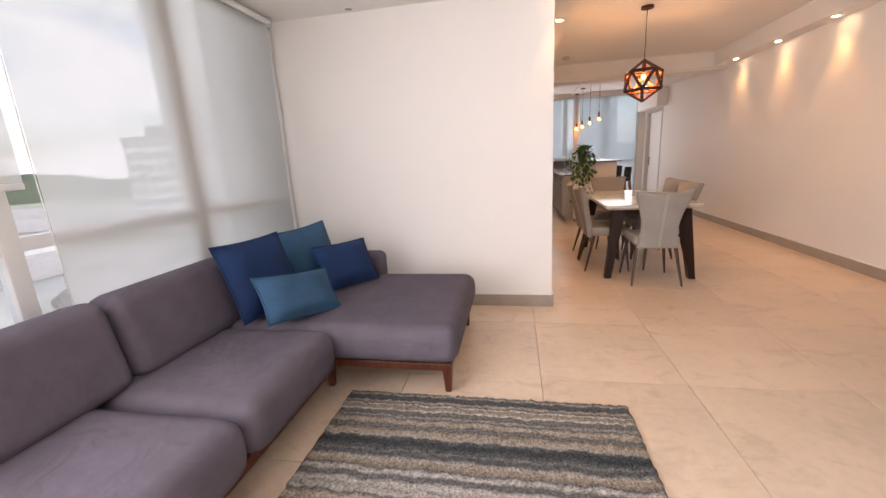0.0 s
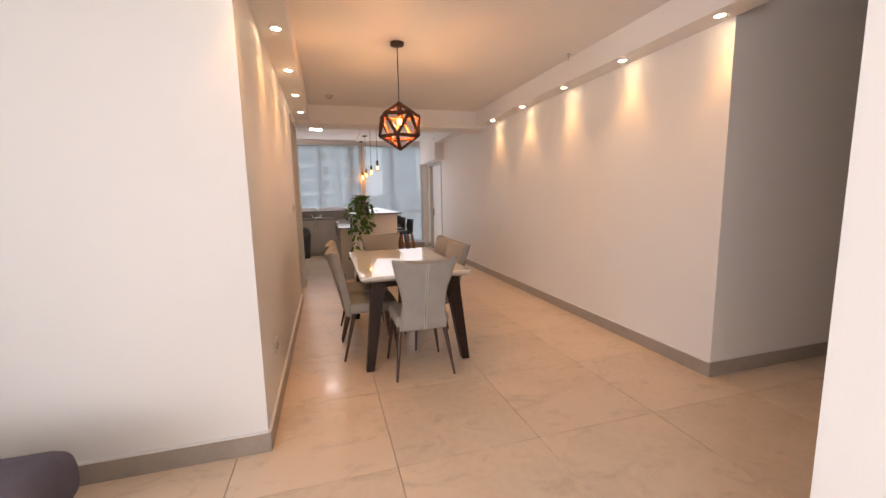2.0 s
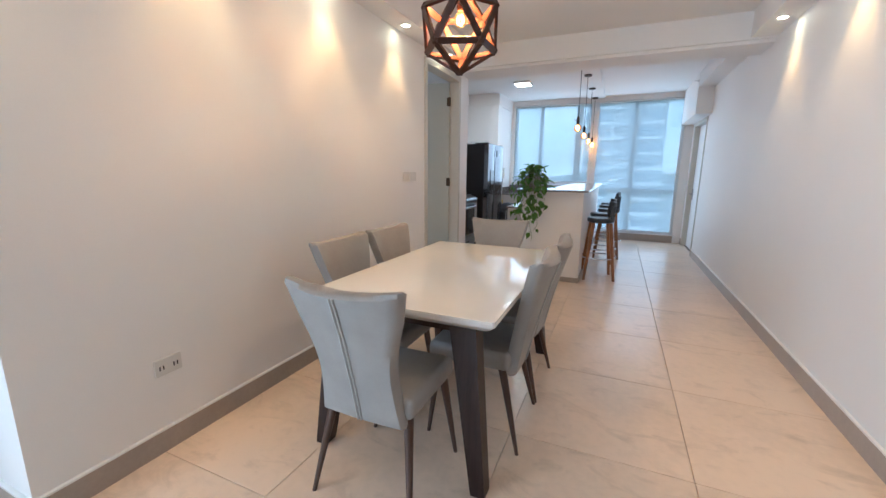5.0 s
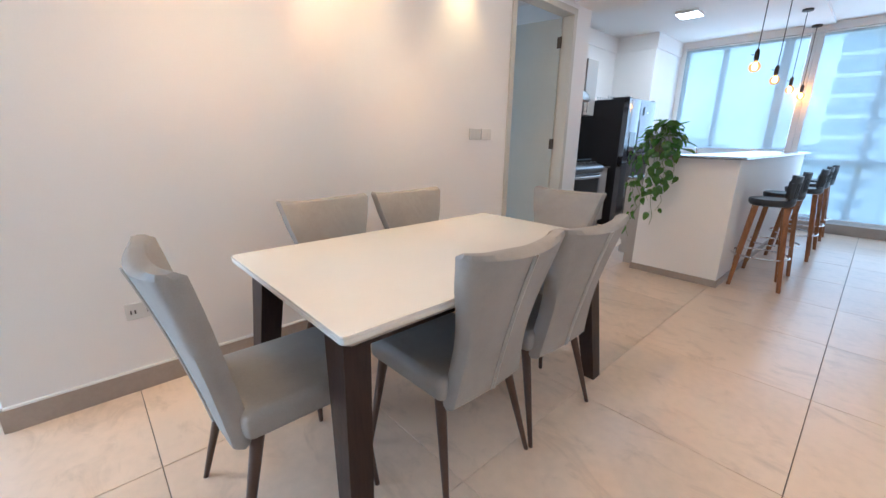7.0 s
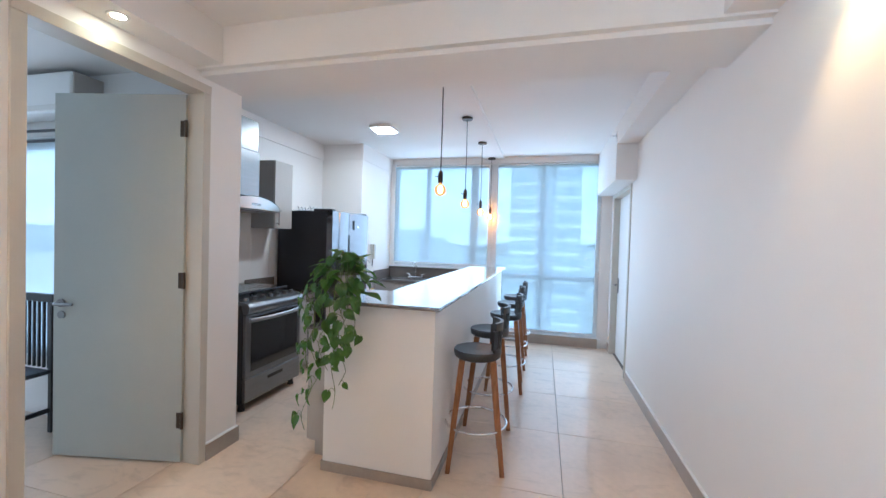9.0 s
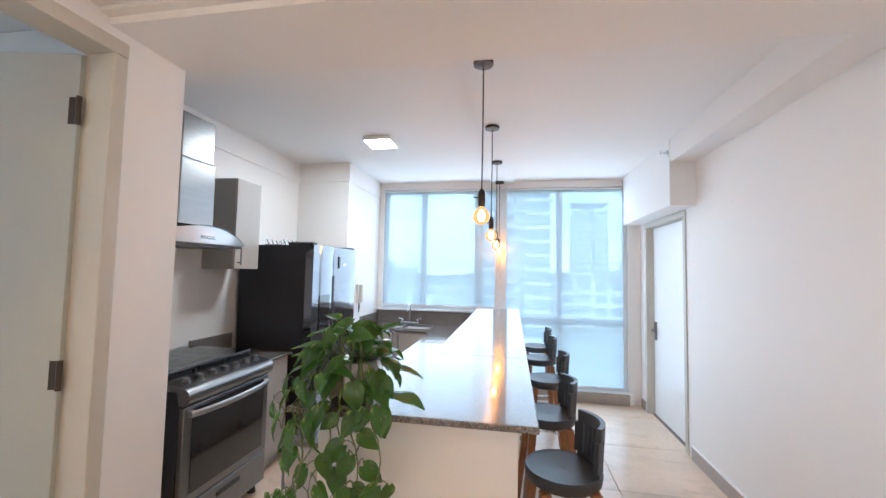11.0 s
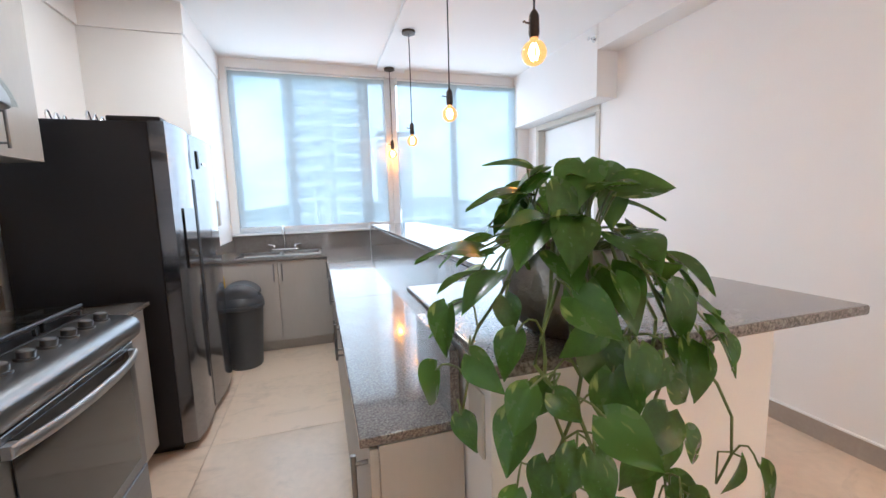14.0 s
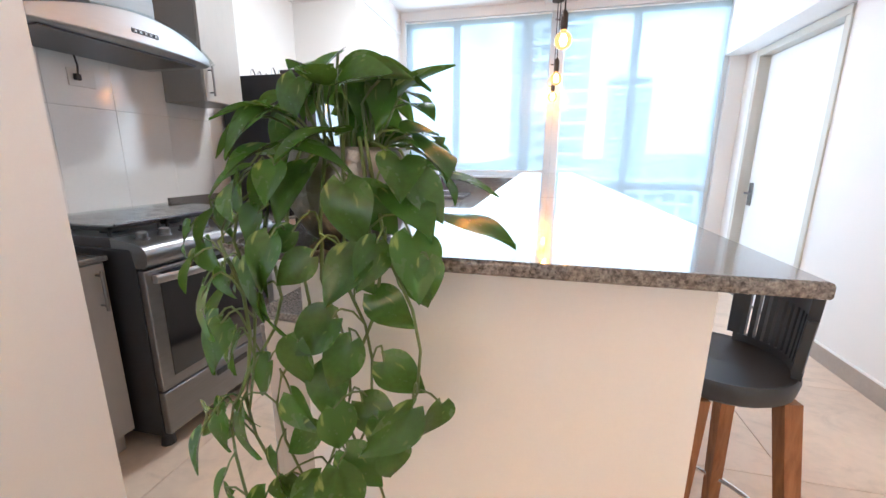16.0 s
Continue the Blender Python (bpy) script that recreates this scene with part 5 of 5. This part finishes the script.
YELLOW = mat("yellow_enamel", (0.55, 0.38, 0.06), rough=0.45, var=0.08)
bn = thing("waste_bin", (-0.16, 10.22, 0), "tall dark grey plastic swing-lid waste bin", "bin")
part("bucket", lathe(bmesh.new(), [(0.0, 0.0), (0.125, 0.0), (0.13, 0.02), (0.165, 0.50), (0.176, 0.505), (0.176, 0.53), (0.165, 0.535), (0.0, 0.535)], 28), "bin", bn)
lid = part("lid", lathe(bmesh.new(), [(0.174, 0.5354), (0.172, 0.555), (0.165, 0.575), (0.15, 0.60), (0.142, 0.602), (0.0, 0.60)], 28), "bin", bn)
for sy in (-1, 1):
    ck = bmesh.new()
    prof = []
    for k in range(13):
        a = math.pi * k / 12
        prof.append((0.145 * math.cos(a), 0.11 * math.sin(a)))
    loft(ck, [[(x * f, sy * yo, 0.598 + z * f) for x, z in prof] for yo, f in ((0.145, 0.55), (0.125, 0.82), (0.1, 1.0), (0.09, 1.0))])
    part("cheek", ck, "bin", lid)
fb = bmesh.new()
loft(fb, [[(0.15 * math.cos(a), -0.0885, 0.6 + 0.105 * math.sin(a)), (0.15 * math.cos(a), 0.0885, 0.6 + 0.105 * math.sin(a)), (0.138 * math.cos(a), 0.0885, 0.6 + 0.095 * math.sin(a)), (0.138 * math.cos(a), -0.0885, 0.6 + 0.095 * math.sin(a))] for a in [0.25 + k * 2.2 / 12 for k in range(13)]])
part("flap", fb, "bin", lid)

gp = thing("gas_pipe", (-0.3296, 10.415, 0.0), "thin yellow gas pipe rising against the wall behind the bin", "pipe")
part("riser", tube(bmesh.new(), [(0.012, 0.0, 0.0), (0.012, 0.0, 0.70), (0.011, -0.004, 0.73), (0.0, -0.02, 0.735), (-0.0, -0.06, 0.735)], 0.009, 8), YELLOW, gp)
part("valve", boxes((0.0, 0.03, -0.075, -0.055, 0.722, 0.748, 0.004)), YELLOW, gp)

ic = thing("intercom", (-0.3396, 10.34, 1.28), "white wall intercom handset with a curled cord", "intercom")
part("cradle", boxes((0.0, 0.03, -0.045, 0.045, -0.11, 0.11, 0.008)), "plate", ic)
part("handset", boxes((0.0304, 0.06, -0.03, 0.03, -0.105, 0.105, 0.012, 3)), "frame", ic)
part("cord", tube(bmesh.new(), [(0.02, 0, -0.11), (0.025, -0.012, -0.17), (0.02, 0.0, -0.22), (0.025, 0.014, -0.17), (0.02, 0.01, -0.11)], 0.004, 6), "cord", ic)
kp = thing("power_outlet", (-0.9372, 8.18, 1.6), "cream double power outlet on the wall tiles with a plug", "outlet")
part("cover", boxes((0.0, 0.007, -0.06, 0.06, -0.04, 0.04, 0.003)), "plate", kp)
pg = part("plug", boxes((0.0074, 0.03, -0.04, -0.015, -0.015, 0.015, 0.005)), "black", kp)
part("power_cord", tube(bmesh.new(), [(0.025, -0.028, 0.012), (0.035, -0.03, 0.05), (0.03, -0.034, 0.0915)], 0.004, 6), "black", pg)
bo2 = thing("power_outlet", (0.7726, 7.34, 0.91), "cream power outlet on the end of the bar wall", "outlet")
part("cover", boxes((-0.007, 0.0, -0.036, 0.036, -0.065, 0.065, 0.003)), "frame", bo2)
part("switch_slot", boxes((-0.0085, -0.0072, -0.006, 0.006, -0.008, 0.008)), "black", bo2)


# bar stools
def bar_stool(at):
    s = thing("bar_stool", at, "anthracite bar stool with oak legs and a chrome foot ring", "stool", "stools along the bar")
    part("seat", lathe(bmesh.new(), [(0.0, 0.70), (0.138, 0.70), (0.154, 0.712), (0.16, 0.745), (0.154, 0.757), (0.14, 0.752), (0.0, 0.742)], 32), "stool", s)
    A = 0.82
    def arc(r0, r1, z0, z1, tilt):
        rings = []
        for k in range(17):
            a = -A + 2 * A * k / 16
            c, q = math.cos(a), math.sin(a)
            rings.append([((r0 + tilt * (z0 - 0.75)) * c, (r0 + tilt * (z0 - 0.75)) * q, z0), ((r1 + tilt * (z0 - 0.75)) * c, (r1 + tilt * (z0 - 0.75)) * q, z0), ((r1 + tilt * (z1 - 0.75)) * c, (r1 + tilt * (z1 - 0.75)) * q, z1), ((r0 + tilt * (z1 - 0.75)) * c, (r0 + tilt * (z1 - 0.75)) * q, z1)])
        return loft(bmesh.new(), rings)
    b = part("backrest", arc(0.138, 0.157, 0.755, 0.775, 0.05), "stool", s)
    part("top_rail", arc(0.137, 0.157, 0.9, 0.952, 0.05), "stool", b)
    for k in range(13):
        a = -A + 2 * A * k / 12
        c, q = math.cos(a), math.sin(a)
        w = 0.014 if k in (0, 12) else 0.0056
        bm = bmesh.new()
        def sq(r, z):
            return [(r0 * c - e * q, r0 * q + e * c, z) for r0, e in ((r - 0.009, -w), (r + 0.009, -w), (r + 0.009, w), (r - 0.009, w))]
        loft(bm, [sq(0.1475, 0.7755), sq(0.1475 + 0.05 * 0.15, 0.8995)])
        part("slat", bm, "stool", b)
    for sx in (-1, 1):
        for sy in (-1, 1):
            bm = bmesh.new()
            def sqr(cx, cy, w, z):
                return [(cx - w, cy - w, z), (cx + w, cy - w, z), (cx + w, cy + w, z), (cx - w, cy + w, z)]
            loft(bm, [sqr(sx * 0.172, sy * 0.172, 0.015, 0), sqr(sx * 0.1, sy * 0.1, 0.02, 0.6996)])
            part("leg", bm, "stoolwood", s, "tapered oak leg")
    part("foot_ring", tube(bmesh.new(), [(0.205 * math.cos(2 * math.pi * k / 32), 0.205 * math.sin(2 * math.pi * k / 32), 0.27) for k in range(32)], 0.008, 8, close=True), "chrome", s, "chrome foot ring")
    return s


bs = bar_stool(pose(1.678, 7.68, 0, 0, 0, 10))
for x, y, a in ((1.672, 8.33, 6), (1.735, 9.1, 3), (1.725, 9.84, 5), (1.735, 10.46, 0)):
    copy_thing(bs, pose(x, y, 0, 0, 0, a))

# trailing pothos in a hammered pot
plant = thing("potted_pothos", (0.905, 7.255, 1.1004), "trailing green pothos in a hammered silver pot on the bar", "plant")
part("pot", lathe(bmesh.new(), [(0.0, 0.0), (0.058, 0.0), (0.078, 0.014), (0.104, 0.06), (0.109, 0.088), (0.102, 0.125), (0.096, 0.142), (0.1, 0.15), (0.092, 0.15), (0.088, 0.132), (0.0, 0.128)], 36), "pot", plant, "hammered silver metal pot")
part("soil", lathe(bmesh.new(), [(0.0, 0.1284), (0.087, 0.1284), (0.06, 0.14), (0.0, 0.143)], 16), "soil", plant)


def leaf_mesh(fold, droop, curl):
    bm = bmesh.new()
    n = 12
    rows = []
    for k in range(n + 1):
        t = k / n
        half = 0.43 * (math.sin(math.pi * min(1, t ** 0.62))) ** 0.85 * (1 - 0.28 * t) if 0 < t < 1 else (0.1 if t == 0 else 0.004)
        yy = t + (-0.0 if t > 0 else 0)
        row = []
        for u in (-1, -0.66, -0.33, 0, 0.33, 0.66, 1):
            lobe = -0.16 * abs(u) * (1 - t) ** 4
            row.append(bm.verts.new((half * u, yy + lobe, -droop * t * t + fold * abs(u) * half + curl * 0.05 * math.sin(5 * t + 2 * u))))
        rows.append(row)
    for a, b in zip(rows, rows[1:]):
        for i in range(6):
            bm.faces.new((a[i], a[i + 1], b[i + 1], b[i]))
    return mesh_of("leaf", bm, "leaf")


LEAVES = [leaf_mesh(0.3, 0.25, 0.6), leaf_mesh(0.18, 0.4, -0.5), leaf_mesh(0.42, 0.15, 0.3), leaf_mesh(0.1, 0.3, 1.0)]
rng = random.Random(7)
stems = bmesh.new()


def place_leaf(base, tip_dir, face_dir, size):
    y = Vector(tip_dir).normalized()
    z = Vector(face_dir)
    z = (z - y * z.dot(y)).normalized()
    x = y.cross(z)
    m = Matrix((x, y, z)).transposed().to_4x4()
    o = new("leaf", rng.choice(LEAVES))
    o.parent = plant
    o.matrix_basis = Matrix.Translation(base) @ m @ Matrix.Diagonal((size, size, size, 1))


def petiole(a, b, r=0.0018):
    a, b = Vector(a), Vector(b)
    mid = (a + b) / 2 + Vector((rng.uniform(-0.014, 0.014), rng.uniform(-0.014, 0.014), 0.024))
    tube(stems, [a, (a + mid) / 2 + Vector((0, 0, 0.008)), mid, (mid + b) / 2 + Vector((0, 0, 0.004)), b], r, 5)


# the crown: large leaves on arching stalks above and around the rim
for k in range(46):
    a = k * 2.39996 + rng.uniform(-0.35, 0.35)
    q = (k + 0.5) / 46
    rad = 0.025 + 0.135 * q ** 0.75 * rng.uniform(0.8, 1.2)
    h = 0.31 - 0.17 * q ** 1.3 - rng.uniform(0, 0.06)
    root = (0.045 * math.cos(a), 0.045 * math.sin(a), 0.132)
    b = (rad * math.cos(a), rad * math.sin(a), h)
    petiole(root, b, 0.0021)
    out = Vector((math.cos(a), math.sin(a), 0))
    tip = out * rng.uniform(0.5, 1.0) + Vector((rng.uniform(-0.7, 0.7), rng.uniform(-0.7, 0.7), rng.uniform(-0.75, 0.35)))
    place_leaf(b, tip, Vector((rng.uniform(-0.3, 0.3), rng.uniform(-0.3, 0.3), rng.uniform(0.45, 1.0))) + out * rng.uniform(0.1, 0.8), rng.uniform(0.072, 0.11) * (1.0 - 0.12 * (k % 3 == 0)))

# low leaves that lie out over the granite beside the pot
for a, rad, h, size in ((-0.25, 0.17, 0.05, 0.12), (0.35, 0.16, 0.1, 0.1), (1.3, 0.15, 0.1, 0.095), (2.4, 0.16, 0.09, 0.1), (3.05, 0.17, 0.06, 0.085), (-2.8, 0.165, 0.12, 0.08), (-0.7, 0.15, 0.09, 0.1)):
    out = Vector((math.cos(a), math.sin(a), 0))
    b = out * rad + Vector((0, 0, h))
    petiole((0.088 * out.x, 0.088 * out.y, 0.15), b, 0.002)
    place_leaf(b, out + Vector((0, 0, rng.uniform(-0.35, 0.05))), Vector((0, 0, 1)) + out * 0.3, size)

# vines: where each crosses the counter's edge, how far it hangs, how leafy it is
VINES = [(-0.12, 0.34, 0.7), (-0.08, 0.62, 0.5), (-0.03, 0.44, 0.65), (0.015, 0.66, 0.5), (0.05, 0.42, 0.65), (0.09, 0.52, 0.5), (0.11, 0.24, 0.7), (-0.14, 0.8, 0.45), (-0.215, 0.1, 0.9)]
for ex, drop, leafy in VINES:
    west = ex < -0.2
    edge = Vector((-0.2, -0.07, 0.004)) if west else Vector((ex, -0.122 - rng.uniform(0, 0.02), 0.004))
    out = Vector((edge.x, edge.y, 0)).normalized()
    j = [Vector((rng.uniform(-0.015, 0.015), rng.uniform(-0.006, 0.006), rng.uniform(-0.012, 0.012))) for _ in range(2)]
    rim = out * 0.099 + Vector((0, 0, 0.162))
    pts = [out * 0.05 + Vector((0, 0, 0.135)), rim, rim * 0.62 + edge * 0.38 + Vector((0, 0, -0.006)) + out * 0.012 + j[0], rim * 0.25 + edge * 0.75 + out * 0.016 + j[1] * 0.5, edge + out * 0.008 + Vector((0, 0, 0.01))]
    p = pts[-1].copy()
    ph, wob = rng.uniform(0, 6), rng.uniform(0.012, 0.03)
    for k in range(int(drop / 0.045)):
        p = p + Vector((wob * math.sin(ph + k * 0.8), 0.014 * math.cos(ph * 2 + k * 0.9) - 0.002, -0.045 + 0.012 * math.sin(k * 1.3 + ph)))
        p.y = min(p.y, -0.07 if west else -0.12)
        if west:
            p.x = min(p.x, -0.194)
        pts.append(p.copy())
    tube(stems, pts, 0.0031, 6, 0.0019)
    flip = rng.choice((-1, 1))
    for k in range(2, len(pts)):
        if rng.random() > leafy:
            continue
        q = pts[k]
        flip = -flip
        side = Vector((-out.y, out.x, 0)) * flip
        b = q + side * rng.uniform(0.015, 0.05) + out * rng.uniform(0.015, 0.05) + Vector((0, 0, rng.uniform(-0.01, 0.035)))
        if not west:
            b.y = min(b.y, -0.13) if b.z < 0.03 else b.y
        petiole(q, b, 0.0016)
        tip = Vector((0, 0, rng.uniform(-1, -0.45))) + side * rng.uniform(-0.2, 1.0) + out * rng.uniform(0.0, 0.5)
        face = out + Vector((rng.uniform(-0.7, 0.7), rng.uniform(-0.4, 0.2), rng.uniform(0.1, 0.9)))
        place_leaf(b, tip, face, rng.uniform(0.05, 0.088) * (1.0 if k < 12 else 0.85))
part("stem", stems, "stem", plant, "thin green trailing stems")

# ---- side room ----
ac = thing("air_conditioner", (-1.55, 7.29, 2.3), "white split air conditioner high on the side room wall", "air conditioner")
part("case", boxes((-0.5, 0.42, -0.2, 0.0, 0.0, 0.28, 0.02, 3)), "white", ac)
part("end_cap", boxes((0.4204, 0.44, -0.19, 0.0, 0.01, 0.27, 0.006)), "cabinet", ac)
part("louvre", boxes((-0.46, 0.38, -0.208, -0.19, 0.01, 0.05, 0.004)), "plate", ac)
rc = thing("slatted_chair", pose(-1.52, 6.9, 0, 0, 0, 180), "black wooden chair with a slatted back in the side room", "chair")
part("seat", boxes((-0.21, 0.21, -0.2, 0.22, 0.43, 0.46, 0.008)), "black", rc)
part("top_rail", boxes((-0.21, 0.21, -0.235, -0.205, 0.94, 1.0, 0.006)), "black", rc)
for sx in (-1, 1):
    part("back_post", boxes((sx * 0.19 - 0.018, sx * 0.19 + 0.018, -0.235, -0.2, 0.0, 0.94, 0.004)), "black", rc)
    part("leg", boxes((sx * 0.19 - 0.018, sx * 0.19 + 0.018, 0.18, 0.215, 0.0, 0.43, 0.004)), "black", rc)
    part("stretcher", boxes((sx * 0.19 - 0.012, sx * 0.19 + 0.012, -0.2, 0.18, 0.15, 0.18, 0.003)), "black", rc)
for k in range(7):
    x = -0.15 + k * 0.05
    part("slat", boxes((x - 0.009, x + 0.009, -0.228, -0.212, 0.46, 0.94, 0.003)), "black", rc)

# ---- outside ----
GZ = -16.0
setting("ground", boxes((-900, 900, -900, 1500, GZ - 1, GZ)), "ground", "grey-green city ground far below", "ground")


def tower(x, y, w, d, h, floors, bays, label):
    b = thing("apartment_tower", (x, y, GZ), label, "building", "city buildings")
    part("wall", boxes((-w / 2, w / 2, -d / 2, d / 2, 0, h)), "concrete", b)
    part("roof", boxes((-w / 2 - 0.3, w / 2 + 0.3, -d / 2 - 0.3, d / 2 + 0.3, h, h + 0.8), (-w / 5, w / 5, -d / 4, d / 4, h + 0.8, h + 4)), "roof", b)
    fh, bw = h / floors, w / bays
    wm = mesh_of("window", boxes((-bw * 0.34, bw * 0.34, -0.12, 0.02, -fh * 0.3, fh * 0.3)), "windowdark", smooth=False)
    bm_ = mesh_of("balcony", boxes((-bw * 0.45, bw * 0.45, -1.3, 0.0, -0.15, 0.9)), "concrete", smooth=False)
    for f in range(floors):
        for k in range(bays):
            o = new("window", wm)
            o.parent = b
            o.matrix_basis = Matrix.Translation((-w / 2 + bw * (k + 0.5), -d / 2, fh * (f + 0.55)))
            if bays > 3 and k % 3 == 1:
                q = new("balcony", bm_)
                q.parent = b
                q.matrix_basis = Matrix.Translation((-w / 2 + bw * (k + 0.5), -d / 2, fh * f + 0.2))
    return b


def high_rise(x, y, w, h, floors, label):
    """A slab tower with two window wings and a recessed balcony bay between them."""
    b = thing("apartment_tower", (x, y, GZ), label, "building", "city buildings")
    wing, fh = w * 0.36, h / floors
    for sx in (-1, 1):
        part("wall", boxes((sx * w / 2 - (wing if sx > 0 else 0), sx * w / 2 + (wing if sx < 0 else 0), 0, 12, 0, h)), "concrete", b)
    # the bay's shade comes from its darker colour as well as its depth
    part("recess", boxes((-w / 2 + wing, w / 2 - wing, 2.4, 11.9, 0, h + 3)), "recess", b, "recessed bay with shade put into its darker colour")
    part("roof", boxes((-w / 2 - 0.3, w / 2 + 0.3, -0.3, 12.3, h + 3.01, h + 3.6)), "roof", b)
    big = mesh_of("window", boxes((-wing * 0.34, wing * 0.34, -0.1, 0.03, -fh * 0.3, fh * 0.3)), "windowdark", smooth=False)
    slim = mesh_of("window", boxes((-wing * 0.12, wing * 0.12, -0.1, 0.03, -fh * 0.3, fh * 0.3)), "windowdark", smooth=False)
    ledge = mesh_of("ledge", boxes((-wing * 0.5, wing * 0.5, -0.35, -0.002, -0.12, 0.12)), "concrete", smooth=False)
    deck = mesh_of("balcony", boxes((-w / 2 + wing + 0.1, -w * 0.04, 0.9, 2.398, -0.1, 1.0)), "concrete", smooth=False)
    for f in range(floors):
        z = fh * (f + 0.55)
        for dx, me in ((-w * 0.39, big), (-w * 0.21, slim), (w * 0.21, slim), (w * 0.37, big)):
            o = new("window", me)
            o.parent = b
            o.matrix_basis = Matrix.Translation((dx, 0, z))
        for dx in (-w / 2 + wing / 2, w / 2 - wing / 2):
            o = new("ledge", ledge)
            o.parent = b
            o.matrix_basis = Matrix.Translation((dx, 0, fh * f + 0.12))
        o = new("balcony", deck)
        o.parent = b
        o.matrix_basis = Matrix.Translation((0, 0, fh * f + 0.3))
    return b


high_rise(2.2, 92, 14.6, 66, 22, "pale high-rise apartment tower with stacked balconies beyond the kitchen window")
high_rise(36, 190, 15.0, 46, 16, "pale distant apartment tower behind the blind")
tower(-106, 108, 17, 14, 27, 8, 5, "pale block rising above the trees on the skyline")
tower(-60, 180, 34, 18, 18, 5, 8, "low pale apartment block on the skyline")
tower(40, 150, 46, 20, 15, 4, 9, "low pale block below the tower")
tower(-24, 95, 26, 18, 13, 3, 6, "low flat-roofed building in front of the skyline")


def house(x, y, w, d, h, a, label):
    b = thing("house", pose(x, y, GZ, 0, 0, a), label, "building", "city houses")
    part("wall", boxes((-w / 2, w / 2, -d / 2, d / 2, 0, h)), "concrete", b)
    bm = bmesh.new()
    loft(bm, [[(s * (w / 2 + 0.4), -d / 2 - 0.4, h), (s * (w / 2 + 0.4), d / 2 + 0.4, h), (s * (w / 2 + 0.4), 0, h + d * 0.22)] for s in (-1, 1)])
    part("roof", bm, "roof", b)


rng = random.Random(11)
for k in range(26):
    dist, ang = rng.uniform(45, 160), rng.uniform(-0.35, 0.75)
    house(-2 - dist * math.cos(ang), 1 + dist * math.sin(ang), rng.uniform(9, 18), rng.uniform(8, 12), rng.uniform(4, 8), rng.uniform(0, 90), "pale house with a grey pitched roof among trees")
for i, (ang0, ang1, dist, hh) in enumerate(((1.2, 2.4, 520, 30), (2.2, 3.6, 420, 34), (0.2, 1.3, 700, 26))):
    bm = bmesh.new()
    rows = []
    for k in range(49):
        a = ang0 + (ang1 - ang0) * k / 48
        cx, cy = dist * math.cos(a), dist * math.sin(a)
        t = hh * (0.55 + 0.5 * noise.noise(Vector((a * 6, i * 5.0, 0))) + 0.14 * noise.noise(Vector((a * 40, i * 5.0, 3))))
        rows.append([(cx, cy, GZ), (cx * 1.08, cy * 1.08, GZ + max(4, t)), (cx * 1.3, cy * 1.3, GZ)])
    loft(bm, rows)
    setting("backdrop_hill_%d" % (i + 1), bm, "hill", "low wooded hills on the horizon", "hills")


# ---- floor tiles, laid last ----
def tile_mesh(w, d):
    bm = bmesh.new()
    box(bm, -w / 2, w / 2, -d / 2, d / 2, -0.012, 0.0, 0.0012, 1)
    return mesh_of("tile", bm, "tile", smooth=False)


SIZE, X0, Y0 = 0.8, 0.642 - 4.0, 2.64 - 8.0
shared = {}
for i in range(12):
    for j in range(22):
        a, b = X0 + i * SIZE, Y0 + j * SIZE
        x0, x1 = max(a, -3.5), min(a + SIZE, 6.1)
        y0, y1 = max(b, -5.08), min(b + SIZE, 11.05)
        if x1 - x0 < 0.05 or y1 - y0 < 0.05:
            continue
        if x0 > 3.0 and not (1.0 < y1 and y0 < 3.0):
            continue
        if x1 < -2.3 and y1 < 3.0:
            continue
        if x1 < -0.95 and y0 > 7.4:
            continue
        w, d = round(x1 - x0 - 0.003, 4), round(y1 - y0 - 0.003, 4)
        if (w, d) not in shared:
            shared[(w, d)] = tile_mesh(w, d)
        t = new("tile", shared[(w, d)])
        t.matrix_basis = Matrix.Translation(((x0 + x1) / 2, (y0 + y1) / 2, 0))
        t.parent = floor
